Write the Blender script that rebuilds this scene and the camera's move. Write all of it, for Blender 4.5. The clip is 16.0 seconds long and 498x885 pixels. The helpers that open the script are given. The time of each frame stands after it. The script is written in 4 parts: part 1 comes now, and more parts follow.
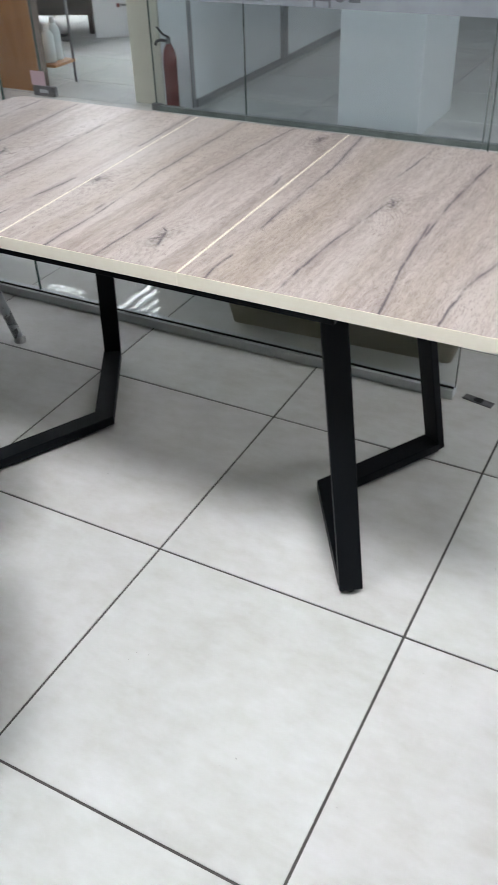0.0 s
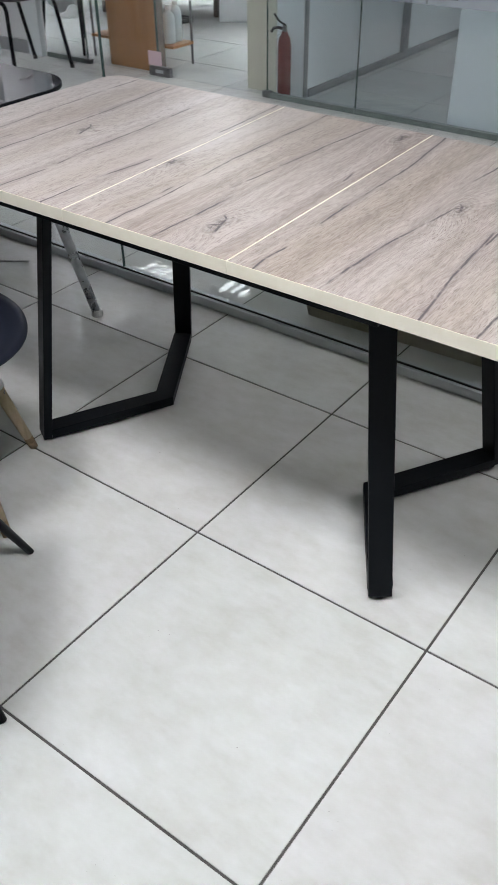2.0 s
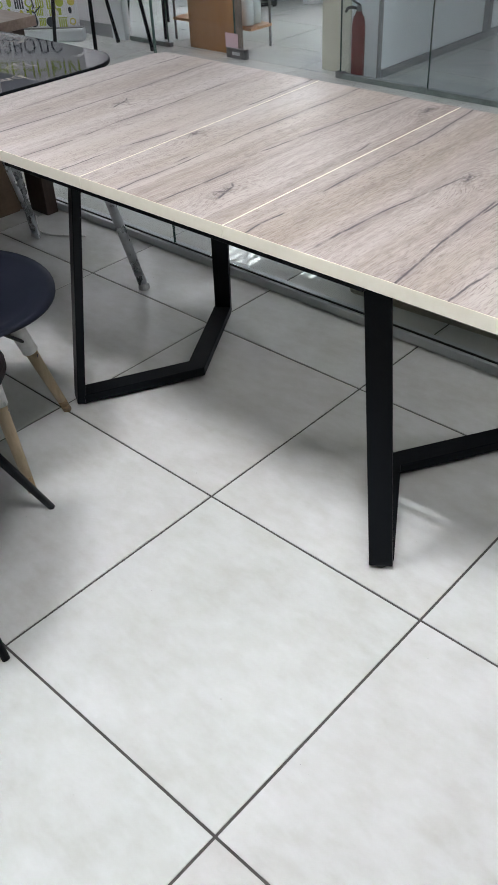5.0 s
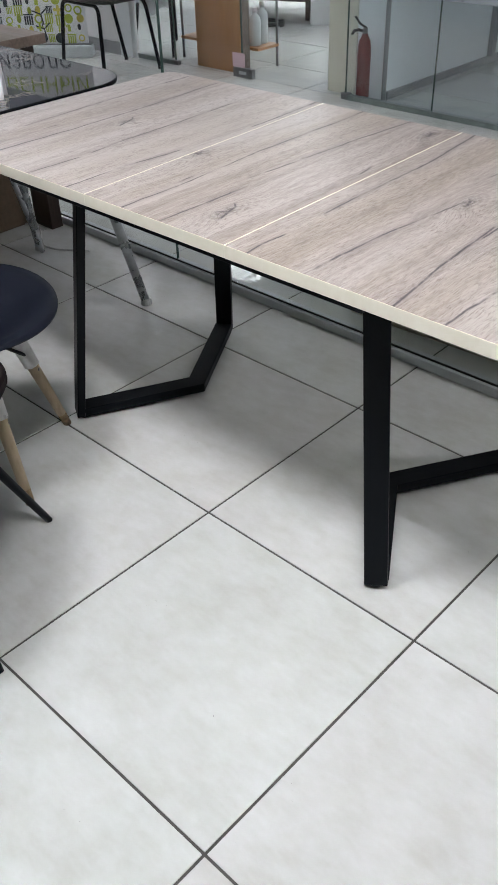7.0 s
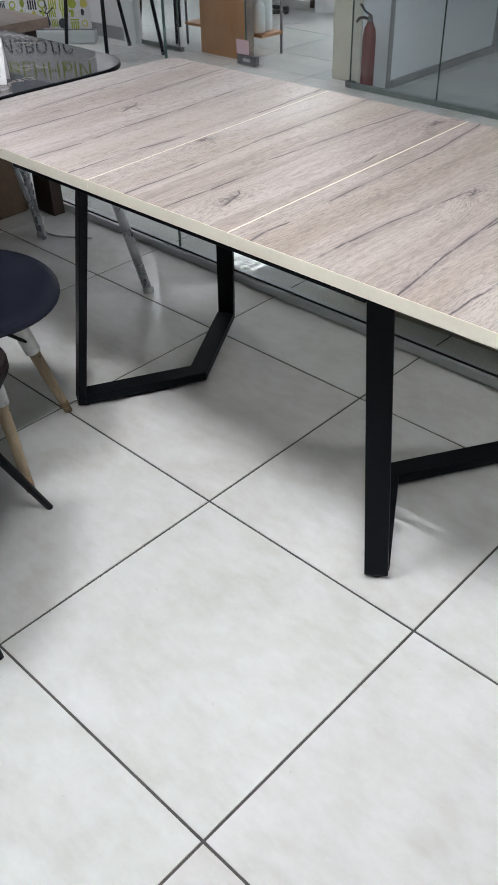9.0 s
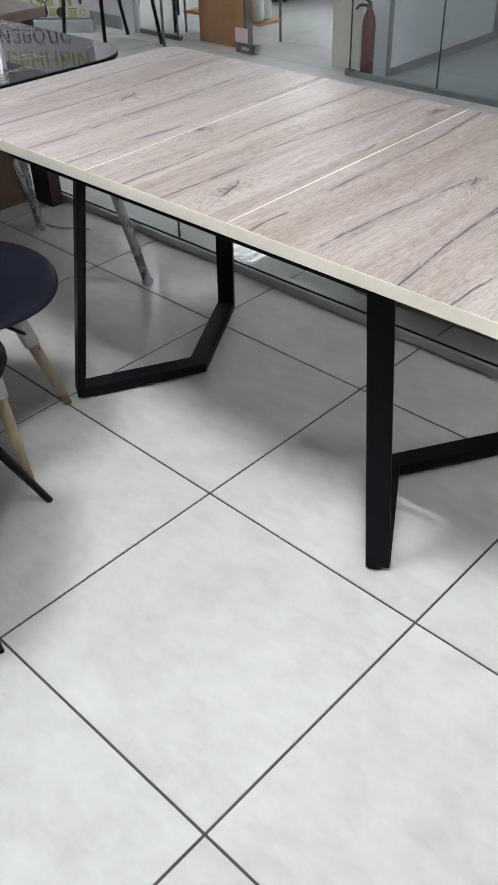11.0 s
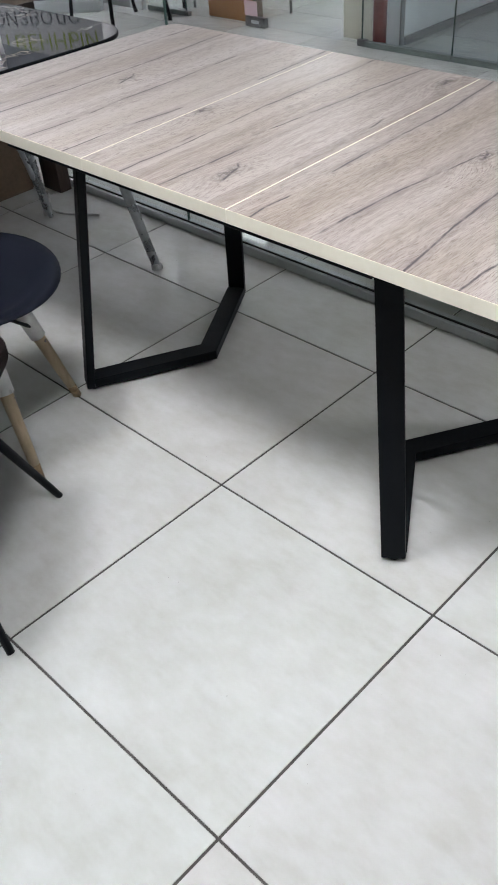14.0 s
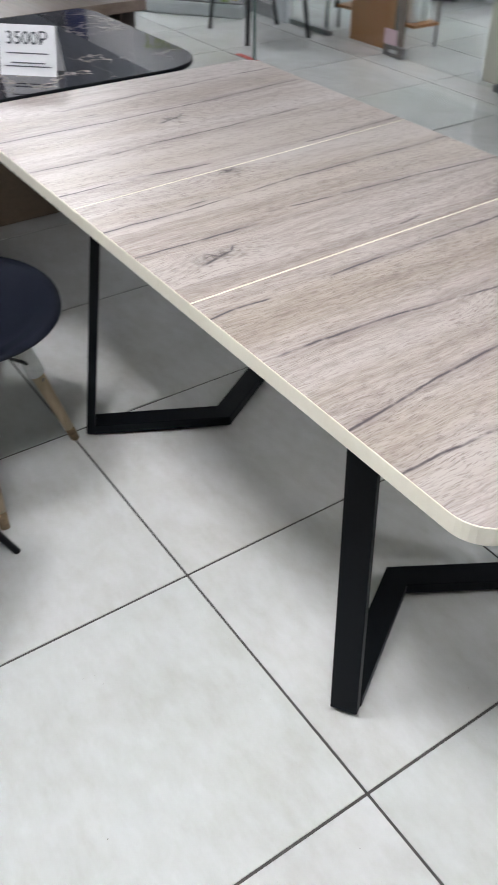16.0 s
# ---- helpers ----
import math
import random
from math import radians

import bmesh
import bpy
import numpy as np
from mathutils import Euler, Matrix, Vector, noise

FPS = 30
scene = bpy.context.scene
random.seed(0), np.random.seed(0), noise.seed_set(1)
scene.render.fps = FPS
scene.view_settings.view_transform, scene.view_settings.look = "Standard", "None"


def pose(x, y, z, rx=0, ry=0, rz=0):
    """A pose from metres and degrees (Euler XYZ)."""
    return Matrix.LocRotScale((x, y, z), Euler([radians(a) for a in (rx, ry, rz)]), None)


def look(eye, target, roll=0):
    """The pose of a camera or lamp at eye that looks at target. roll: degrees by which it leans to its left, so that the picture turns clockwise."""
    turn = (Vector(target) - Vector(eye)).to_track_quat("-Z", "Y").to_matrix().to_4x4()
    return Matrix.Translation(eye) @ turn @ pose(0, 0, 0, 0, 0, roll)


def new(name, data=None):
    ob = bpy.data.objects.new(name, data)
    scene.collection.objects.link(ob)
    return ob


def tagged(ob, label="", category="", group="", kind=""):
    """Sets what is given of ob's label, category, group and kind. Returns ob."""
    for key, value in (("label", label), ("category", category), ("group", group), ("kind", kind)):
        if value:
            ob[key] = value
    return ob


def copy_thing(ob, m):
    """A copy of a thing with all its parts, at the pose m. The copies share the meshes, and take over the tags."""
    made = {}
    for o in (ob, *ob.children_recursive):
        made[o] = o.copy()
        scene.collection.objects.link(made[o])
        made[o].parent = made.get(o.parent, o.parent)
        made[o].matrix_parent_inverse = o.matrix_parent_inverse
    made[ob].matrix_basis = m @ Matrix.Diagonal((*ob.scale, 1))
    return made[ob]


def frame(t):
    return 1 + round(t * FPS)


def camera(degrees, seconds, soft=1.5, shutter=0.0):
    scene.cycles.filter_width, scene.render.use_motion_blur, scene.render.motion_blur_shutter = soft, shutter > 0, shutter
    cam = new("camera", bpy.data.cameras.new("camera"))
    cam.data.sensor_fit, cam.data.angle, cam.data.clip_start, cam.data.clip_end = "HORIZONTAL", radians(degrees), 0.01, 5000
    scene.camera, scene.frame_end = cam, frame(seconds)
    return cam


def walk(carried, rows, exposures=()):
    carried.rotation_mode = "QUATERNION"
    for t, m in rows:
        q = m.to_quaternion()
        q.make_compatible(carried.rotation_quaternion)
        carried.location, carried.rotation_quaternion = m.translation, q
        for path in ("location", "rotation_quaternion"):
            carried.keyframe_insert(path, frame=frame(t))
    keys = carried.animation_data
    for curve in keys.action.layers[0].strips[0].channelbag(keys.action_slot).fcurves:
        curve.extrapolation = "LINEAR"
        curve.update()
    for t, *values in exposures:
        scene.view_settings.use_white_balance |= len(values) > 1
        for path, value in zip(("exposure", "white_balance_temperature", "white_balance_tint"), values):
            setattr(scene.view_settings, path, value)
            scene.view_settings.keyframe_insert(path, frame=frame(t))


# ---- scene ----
cam = camera(33.0, 16.0, shutter=0.5)
PATH = [
    (0, (0.894, -1.156, 1.368), (0.112, 0.249, 0.179), -2.2),
    (0.5, (0.882, -1.178, 1.372), (0.035, 0.215, 0.214), -1.1),
    (1, (0.876, -1.177, 1.367), (0.0, 0.188, 0.197), -1.0),
    (1.5, (0.896, -1.156, 1.363), (-0.003, 0.166, 0.161), -0.8),
    (2, (0.98, -1.1, 1.369), (0.022, 0.179, 0.166), -0.7),
    (2.5, (1.08, -1.055, 1.362), (0.021, 0.147, 0.163), -1.4),
    (3, (1.137, -1.035, 1.349), (0.029, 0.112, 0.141), -3.1),
    (3.5, (1.159, -1.038, 1.355), (0.054, 0.107, 0.143), -3.5),
    (4, (1.152, -1.039, 1.349), (0.048, 0.096, 0.127), -3.0),
    (6.5, (1.166, -1.035, 1.355), (0.039, 0.101, 0.156), -3.2),
    (7, (1.164, -1.038, 1.36), (0.039, 0.11, 0.17), -2.0),
    (7.5, (1.16, -1.042, 1.362), (0.026, 0.107, 0.18), -1.2),
    (8, (1.158, -1.044, 1.357), (0.03, 0.1, 0.166), -1.0),
    (8.5, (1.156, -1.039, 1.352), (0.039, 0.094, 0.141), -1.4),
    (9, (1.16, -1.039, 1.356), (0.045, 0.098, 0.147), -1.5),
    (11.5, (1.152, -1.031, 1.352), (0.046, 0.094, 0.123), -1.8),
    (12, (1.147, -1.034, 1.354), (0.038, 0.093, 0.128), 0.3),
    (12.5, (1.141, -1.035, 1.352), (0.056, 0.103, 0.116), 2.3),
    (13, (1.155, -1.031, 1.355), (0.084, 0.108, 0.108), 1.7),
    (13.5, (1.16, -1.025, 1.353), (0.051, 0.073, 0.102), -0.6),
    (14, (1.142, -0.969, 1.345), (0.012, 0.09, 0.079), -4.7),
    (14.2, (1.120, -0.930, 1.341), (0.001, 0.133, 0.069), -4.6),
    (14.5, (1.06, -0.828, 1.34), (-0.058, 0.256, 0.084), -3.0),
    (14.7, (1.015, -0.772, 1.358), (-0.100, 0.330, 0.116), -1.8),
    (15, (0.992, -0.703, 1.355), (-0.129, 0.399, 0.119), -2.3),
    (15.2, (0.990, -0.686, 1.366), (-0.119, 0.408, 0.112), -1.9),
    (15.5, (1.032, -0.651, 1.36), (-0.121, 0.392, 0.103), -1.3),
    (15.7, (1.049, -0.629, 1.366), (-0.146, 0.365, 0.107), 0.0),
    (16, (1.099, -0.589, 1.367), (-0.189, 0.289, 0.113), 0.3),
]
STOPS = [(0, 0.22), (1.0, 0.19), (13.6, 0.19), (14.0, 0.16), (14.5, 0.07), (15.0, 0.15), (16, 0.18)]
walk(cam, [(t, look(eye, target, roll)) for t, eye, target, roll in PATH], STOPS)

# ---------------------------------------------------------------- light
world = bpy.data.worlds.new("world")
scene.world = world
world.use_nodes = True
world.node_tree.nodes["Background"].inputs[0].default_value = (0.8, 0.88, 1.0, 1)
world.node_tree.nodes["Background"].inputs[1].default_value = 0.02
PANEL_POWER, FAR_POWER, TUBE_POWER, DIM_POWER = 42.0, 76.0, 8.0, 3.2
# first two follow the cast shadows; the other four are unseen added fill
PANELS = [(-0.36, -0.83), (0.94, -0.84), (2.4, 2.3), (-5.0, 1.9), (-6.2, 1.9), (2.6, 6.2)]
# unseen panels added only to brighten the far shop behind the glass
FAR_FILLS = [(-3.0, 7.2), (-4.4, 7.4), (-5.8, 7.4)]
TUBE_LAMPS = [(-5.17, 5.35), (-4.14, 5.76)]
# added tubes whose reflection makes the floor streaks by the near leg
DIM_LAMPS = [(-1.20, 2.92)]
CEIL = 2.9


# ---------------------------------------------------------------- materials
def nodes_of(name):
    m = bpy.data.materials.new(name)
    m.use_nodes = True
    t = m.node_tree
    return m, t, t.nodes["Principled BSDF"]


def math_node(t, op, a, b=None, clamp=False):
    n = t.nodes.new("ShaderNodeMath")
    n.operation, n.use_clamp = op, clamp
    for k, v in enumerate((a, b)):
        if v is None:
            continue
        if isinstance(v, (int, float)):
            n.inputs[k].default_value = v
        else:
            t.links.new(v, n.inputs[k])
    return n.outputs[0]


def ranged(t, v, a, b, c, d, smooth=False):
    n = t.nodes.new("ShaderNodeMapRange")
    n.clamp = True
    if smooth:
        n.interpolation_type = "SMOOTHSTEP"
    t.links.new(v, n.inputs[0])
    for k, x in zip((1, 2, 3, 4), (a, b, c, d)):
        n.inputs[k].default_value = x
    return n.outputs[0]


def noise_tex(t, vec, scale, detail=4.0, rough=0.55):
    n = t.nodes.new("ShaderNodeTexNoise")
    n.inputs["Scale"].default_value, n.inputs["Detail"].default_value, n.inputs["Roughness"].default_value = scale, detail, rough
    t.links.new(vec, n.inputs["Vector"])
    return n.outputs[0]


def scaled(t, vec, x, y, z):
    n = t.nodes.new("ShaderNodeVectorMath")
    n.operation = "MULTIPLY"
    t.links.new(vec, n.inputs[0])
    n.inputs[1].default_value = (x, y, z)
    return n.outputs[0]


def ramp(t, fac, stops):
    n = t.nodes.new("ShaderNodeValToRGB")
    e = n.color_ramp.elements
    while len(e) < len(stops):
        e.new(0.5)
    for k, (p, c) in enumerate(stops):
        e[k].position, e[k].color = p, (*c, 1)
    t.links.new(fac, n.inputs[0])
    return n.outputs[0]


def mixed(t, fac, a, b):
    n = t.nodes.new("ShaderNodeMix")
    n.data_type = "RGBA"
    for k, v in ((0, fac), (6, a), (7, b)):
        if isinstance(v, (int, float)):
            n.inputs[k].default_value = v
        elif isinstance(v, tuple):
            n.inputs[k].default_value = (*v, 1)
        else:
            t.links.new(v, n.inputs[k])
    return n.outputs[2]


def bumped(t, bsdf, height, strength, dist=0.002):
    n = t.nodes.new("ShaderNodeBump")
    n.inputs["Strength"].default_value, n.inputs["Distance"].default_value = strength, dist
    t.links.new(height, n.inputs["Height"])
    t.links.new(n.outputs[0], bsdf.inputs["Normal"])


def place(t, own=False):
    if own:
        return t.nodes.new("ShaderNodeTexCoord").outputs["Object"]
    return t.nodes.new("ShaderNodeNewGeometry").outputs["Position"]


def surface(name, low, high, rough, metal=0.0, grain=60.0, cloud=3.0, bump=0.1, own=False, spread=0.08, stretch=(1, 1, 1), coat=0.0, shine=0.5):
    """A worn, uneven surface: fine grain and broad stains between two close colours."""
    m, t, b = nodes_of(name)
    p = scaled(t, place(t, own), *stretch)
    fine, broad = noise_tex(t, p, grain, 5.0), noise_tex(t, p, cloud, 3.0)
    f = math_node(t, "ADD", math_node(t, "MULTIPLY", fine, 0.45), math_node(t, "MULTIPLY", broad, 0.55))
    t.links.new(ramp(t, f, ((0.32, low), (0.68, high))), b.inputs["Base Color"])
    t.links.new(ranged(t, broad, 0.3, 0.7, max(0.02, rough - spread), min(1.0, rough + spread)), b.inputs["Roughness"])
    b.inputs["Metallic"].default_value = metal
    b.inputs["Coat Weight"].default_value = coat
    b.inputs["Specular IOR Level"].default_value = shine
    if bump:
        bumped(t, b, fine, bump, 0.001)
    return m


def glass(name, tint, gloss=1.0):
    m = bpy.data.materials.new(name)
    m.use_nodes = True
    t = m.node_tree
    t.nodes.clear()
    out, mix = t.nodes.new("ShaderNodeOutputMaterial"), t.nodes.new("ShaderNodeMixShader")
    clear, shine, face = t.nodes.new("ShaderNodeBsdfTransparent"), t.nodes.new("ShaderNodeBsdfGlossy"), t.nodes.new("ShaderNodeLayerWeight")
    clear.inputs[0].default_value = (*tint, 1)
    shine.inputs["Roughness"].default_value = 0.02
    curve = math_node(t, "MULTIPLY", math_node(t, "POWER", face.outputs["Facing"], 4.5), 0.6)
    t.links.new(math_node(t, "MULTIPLY", math_node(t, "ADD", curve, 0.03), gloss), mix.inputs[0])
    t.links.new(clear.outputs[0], mix.inputs[1])
    t.links.new(shine.outputs[0], mix.inputs[2])
    t.links.new(mix.outputs[0], out.inputs[0])
    return m


def film(name, color, veil):
    """Frosted film: part milky, part clear."""
    m = bpy.data.materials.new(name)
    m.use_nodes = True
    t = m.node_tree
    t.nodes.clear()
    out, mix, both = t.nodes.new("ShaderNodeOutputMaterial"), t.nodes.new("ShaderNodeMixShader"), t.nodes.new("ShaderNodeMixShader")
    clear, dif, tra = t.nodes.new("ShaderNodeBsdfTransparent"), t.nodes.new("ShaderNodeBsdfDiffuse"), t.nodes.new("ShaderNodeBsdfTranslucent")
    dif.inputs[0].default_value = tra.inputs[0].default_value = (*color, 1)
    both.inputs[0].default_value = 0.5
    p = place(t)
    t.links.new(ranged(t, noise_tex(t, p, 14.0), 0.3, 0.7, veil - 0.06, veil + 0.06), mix.inputs[0])
    t.links.new(dif.outputs[0], both.inputs[1])
    t.links.new(tra.outputs[0], both.inputs[2])
    t.links.new(clear.outputs[0], mix.inputs[1])
    t.links.new(both.outputs[0], mix.inputs[2])
    t.links.new(mix.outputs[0], out.inputs[0])
    return m


def tile_material():
    m, t, b = nodes_of("porcelain_tile")
    p = place(t)
    info = t.nodes.new("ShaderNodeObjectInfo")
    shift = t.nodes.new("ShaderNodeVectorMath")
    shift.operation = "MULTIPLY_ADD"
    t.links.new(info.outputs["Random"], shift.inputs[0])
    shift.inputs[1].default_value = (37.0, 19.0, 53.0)
    t.links.new(p, shift.inputs[2])
    q = shift.outputs[0]
    broad = noise_tex(t, q, 5.0, 6.0, 0.62)
    veins = noise_tex(t, scaled(t, q, 1.0, 2.2, 1.0), 16.0, 8.0, 0.65)
    f = math_node(t, "ADD", math_node(t, "MULTIPLY", broad, 0.6), math_node(t, "MULTIPLY", veins, 0.4))
    col = ramp(t, f, ((0.31, (0.570, 0.574, 0.548)), (0.48, (0.648, 0.660, 0.646)), (0.67, (0.722, 0.737, 0.737))))
    cloudy = noise_tex(t, scaled(t, q, 1.0, 1.4, 1.0), 4.5, 4.0, 0.55)
    vein = ranged(t, math_node(t, "ABSOLUTE", math_node(t, "SUBTRACT", cloudy, 0.5)), 0.0, 0.09, 0.13, 0.0, True)
    col = mixed(t, vein, col, (0.50, 0.51, 0.455))
    speck = ranged(t, noise_tex(t, p, 190.0, 2.0), 0.735, 0.76, 0.0, 1.0)
    rare = ranged(t, noise_tex(t, p, 9.0, 1.0), 0.62, 0.66, 0.0, 1.0)
    dirt = math_node(t, "MULTIPLY", speck, rare)
    tint = ramp(t, info.outputs["Random"], ((0.0, (0.972, 0.99, 0.972)), (0.5, (1.0, 1.0, 1.0)), (1.0, (1.0, 0.982, 0.982))))
    dye = t.nodes.new("ShaderNodeMix")
    dye.data_type, dye.blend_type = "RGBA", "MULTIPLY"
    dye.inputs[0].default_value = 1.0
    t.links.new(col, dye.inputs[6])
    t.links.new(tint, dye.inputs[7])
    t.links.new(mixed(t, dirt, dye.outputs[2], (0.10, 0.09, 0.08)), b.inputs["Base Color"])
    t.links.new(ranged(t, broad, 0.3, 0.7, 0.012, 0.032), b.inputs["Roughness"])
    b.inputs["IOR"].default_value = 1.5
    bumped(t, b, noise_tex(t, q, 3.5, 2.0), 0.05, 0.01)
    return m


LEFT_CRACKS = [[(-.771, .163), (-.792, .442), (-.806, .771)], [(-.655, -.06), (-.649, .221), (-.658, .456), (-.680, .766)],
               [(-.461, .134), (-.477, .247), (-.480, .365), (-.492, .632)], [(-.463, -.06), (-.455, .094)],
               [(-.322, -.06), (-.329, .117), (-.313, .274)], [(-.308, .514), (-.310, .626), (-.325, .80)], [(-.712, .175), (-.710, .218)]]
MID_CRACKS = [[(-.140, -.06), (-.143, .115), (-.160, .37), (-.168, .80)], [(-.028, -.06), (-.027, .074), (-.028, .190)],
              [(-.059, .234), (-.047, .382), (-.042, .575), (-.020, .80)], [(-.159, .132), (-.162, .169)], [(.110, .40), (.104, .45)]]
RIGHT_CRACKS = [[(.205, -.06), (.198, .001), (.199, .059)], [(.192, .184), (.183, .40), (.181, .55), (.156, .80)],
                [(.333, -.06), (.336, .057), (.342, .211), (.365, .40)], [(.515, -.06), (.503, .036), (.487, .152), (.474, .33)],
                [(.484, .268), (.479, .447), (.489, .706)], [(.606, -.06), (.611, .10), (.640, .25)], [(.33, .55), (.345, .74)]]
CRACKS = [(*p, *q) for line in LEFT_CRACKS + MID_CRACKS + RIGHT_CRACKS for p, q in zip(line, line[1:])]
KNOTS = [(.038, .070), (-.590, .345), (.373, .400), (.072, .72), (-.262, .286)]


def laminate():
    """Greyed oak print: planks, wavy grain, dark drying cracks and knots, running across the table."""
    m, t, b = nodes_of("greyed_oak_laminate")
    p = place(t)
    sep = t.nodes.new("ShaderNodeSeparateXYZ")
    t.links.new(p, sep.inputs[0])
    x, y = sep.outputs[0], sep.outputs[1]
    warp = noise_tex(t, scaled(t, p, 1.0, 0.55, 1.0), 7.0, 3.0)
    fine_warp = noise_tex(t, scaled(t, p, 1.0, 0.4, 1.0), 38.0, 3.0)
    w = math_node(t, "ADD", math_node(t, "MULTIPLY", math_node(t, "SUBTRACT", warp, 0.5), 0.014),
                  math_node(t, "MULTIPLY", math_node(t, "SUBTRACT", fine_warp, 0.5), 0.009))
    gx = math_node(t, "ADD", x, math_node(t, "MULTIPLY", math_node(t, "SUBTRACT", warp, 0.5), 0.026))
    knot_mask, rings = None, None
    for kx, ky in KNOTS:
        dx, dy = math_node(t, "SUBTRACT", x, kx), math_node(t, "SUBTRACT", y, ky)
        d = math_node(t, "ADD", math_node(t, "MULTIPLY", math_node(t, "MULTIPLY", dx, dx), 900.0), math_node(t, "MULTIPLY", math_node(t, "MULTIPLY", dy, dy), 160.0))
        bell = math_node(t, "EXPONENT", math_node(t, "MULTIPLY", d, -1.0))
        gx = math_node(t, "ADD", gx, math_node(t, "MULTIPLY", bell, 0.032))
        core = math_node(t, "EXPONENT", math_node(t, "MULTIPLY", d, -4.5))
        knot_mask = core if knot_mask is None else math_node(t, "MAXIMUM", knot_mask, core)
        ring = math_node(t, "SINE", math_node(t, "ADD", math_node(t, "MULTIPLY", math_node(t, "SQRT", d), 24.0), math_node(t, "MULTIPLY", fine_warp, 9.0)))
        ring = math_node(t, "MULTIPLY", ring, math_node(t, "MULTIPLY", math_node(t, "EXPONENT", math_node(t, "MULTIPLY", d, -0.8)), 0.042))
        rings = ring if rings is None else math_node(t, "ADD", rings, ring)
    com = t.nodes.new("ShaderNodeCombineXYZ")
    t.links.new(gx, com.inputs[0])
    t.links.new(math_node(t, "MULTIPLY", y, 0.035), com.inputs[1])
    g = com.outputs[0]
    sway = noise_tex(t, scaled(t, p, 1.0, 0.5, 1.0), 26.0, 3.0)
    com2 = t.nodes.new("ShaderNodeCombineXYZ")
    t.links.new(math_node(t, "ADD", gx, math_node(t, "MULTIPLY", math_node(t, "SUBTRACT", sway, 0.5), 0.010)), com2.inputs[0])
    t.links.new(math_node(t, "MULTIPLY", y, 0.085), com2.inputs[1])
    g2 = com2.outputs[0]
    fine, mid, planks = noise_tex(t, g2, 300.0, 4.0, 0.7), noise_tex(t, g2, 62.0, 5.0, 0.65), noise_tex(t, g, 9.0, 2.0)
    pores = noise_tex(t, scaled(t, g2, 1.0, 1.2, 1.0), 420.0, 2.0, 0.7)
    strip = t.nodes.new("ShaderNodeTexWhiteNoise")
    strip.noise_dimensions = "1D"
    t.links.new(math_node(t, "FLOOR", math_node(t, "MULTIPLY", math_node(t, "ADD", gx, 2.03), 9.4)), strip.inputs["W"])
    f = math_node(t, "ADD", math_node(t, "ADD", math_node(t, "MULTIPLY", ranged(t, fine, 0.36, 0.64, 0.33, 0.67), 0.34), math_node(t, "MULTIPLY", mid, 0.40)), math_node(t, "MULTIPLY", planks, 0.36))
    f = math_node(t, "ADD", f, ranged(t, strip.outputs["Value"], 0.0, 1.0, -0.045, 0.045))
    f = math_node(t, "ADD", f, rings)
    col = ramp(t, f, ((0.39, (0.250, 0.205, 0.186)), (0.465, (0.368, 0.317, 0.292)), (0.535, (0.456, 0.406, 0.378)), (0.61, (0.566, 0.520, 0.494))))
    tan = ranged(t, noise_tex(t, scaled(t, g, 1.0, 1.6, 1.0), 6.5, 2.0), 0.46, 0.60, 0.0, 0.6)
    tan = math_node(t, "ADD", tan, ranged(t, x, -0.30, -0.24, 0.0, 0.3), True)
    col = mixed(t, tan, col, ramp(t, f, ((0.40, (0.24, 0.196, 0.158)), (0.50, (0.375, 0.318, 0.266)), (0.60, (0.48, 0.425, 0.37)))))
    dense = ranged(t, noise_tex(t, scaled(t, p, 1.0, 0.3, 1.0), 11.0, 3.0), 0.36, 0.60, 0.16, 0.60)
    col = mixed(t, math_node(t, "MULTIPLY", ranged(t, pores, 0.54, 0.61, 0.0, 1.0), dense), col, (0.17, 0.128, 0.110))
    wx = math_node(t, "ADD", x, w)
    splits = []
    for (kx, ky), n in zip(KNOTS, (0.95, 0.9, 0.45, 0.4, 0.3)):
        for ax, ay, bx, by in ((0.016, -0.034, 0.004, -0.002), (0.004, -0.002, -0.006, 0.030), (-0.006, 0.030, -0.022, 0.044), (-0.014, -0.010, 0.003, 0.004)):
            splits.append((kx + n * ax, ky + n * ay, kx + n * bx, ky + n * by))
    def line_mask(lines, core, edge):
        mask = None
        for x0, y0, x1, y1 in lines:
            line = ranged(t, y, y0, y1, x0, x1)
            near = ranged(t, math_node(t, "ABSOLUTE", math_node(t, "SUBTRACT", wx, line)), core, edge, 1.0, 0.0, True)
            ends = math_node(t, "MULTIPLY", ranged(t, y, y0 - 0.008, y0 + 0.006, 0.0, 1.0), ranged(t, y, y1 - 0.006, y1 + 0.008, 1.0, 0.0))
            one = math_node(t, "MULTIPLY", near, ends)
            mask = one if mask is None else math_node(t, "MAXIMUM", mask, one)
        return mask
    broken = ranged(t, noise_tex(t, scaled(t, p, 1.0, 0.5, 1.0), 23.0, 4.0), 0.34, 0.52, 0.12, 1.0)
    crack = math_node(t, "MULTIPLY", line_mask(CRACKS, 0.0004, 0.0037), broken)
    crack = math_node(t, "MAXIMUM", crack, line_mask(splits, 0.0012, 0.0046))
    halo = None
    for x0, y0, x1, y1 in CRACKS[::2]:
        line = ranged(t, y, y0, y1, x0, x1)
        near = ranged(t, math_node(t, "ABSOLUTE", math_node(t, "SUBTRACT", wx, line)), 0.0, 0.018, 0.36, 0.0, True)
        ends = math_node(t, "MULTIPLY", ranged(t, y, y0 - 0.03, y0 + 0.05, 0.0, 1.0), ranged(t, y, y1 - 0.05, y1 + 0.03, 1.0, 0.0))
        one = math_node(t, "MULTIPLY", near, ends)
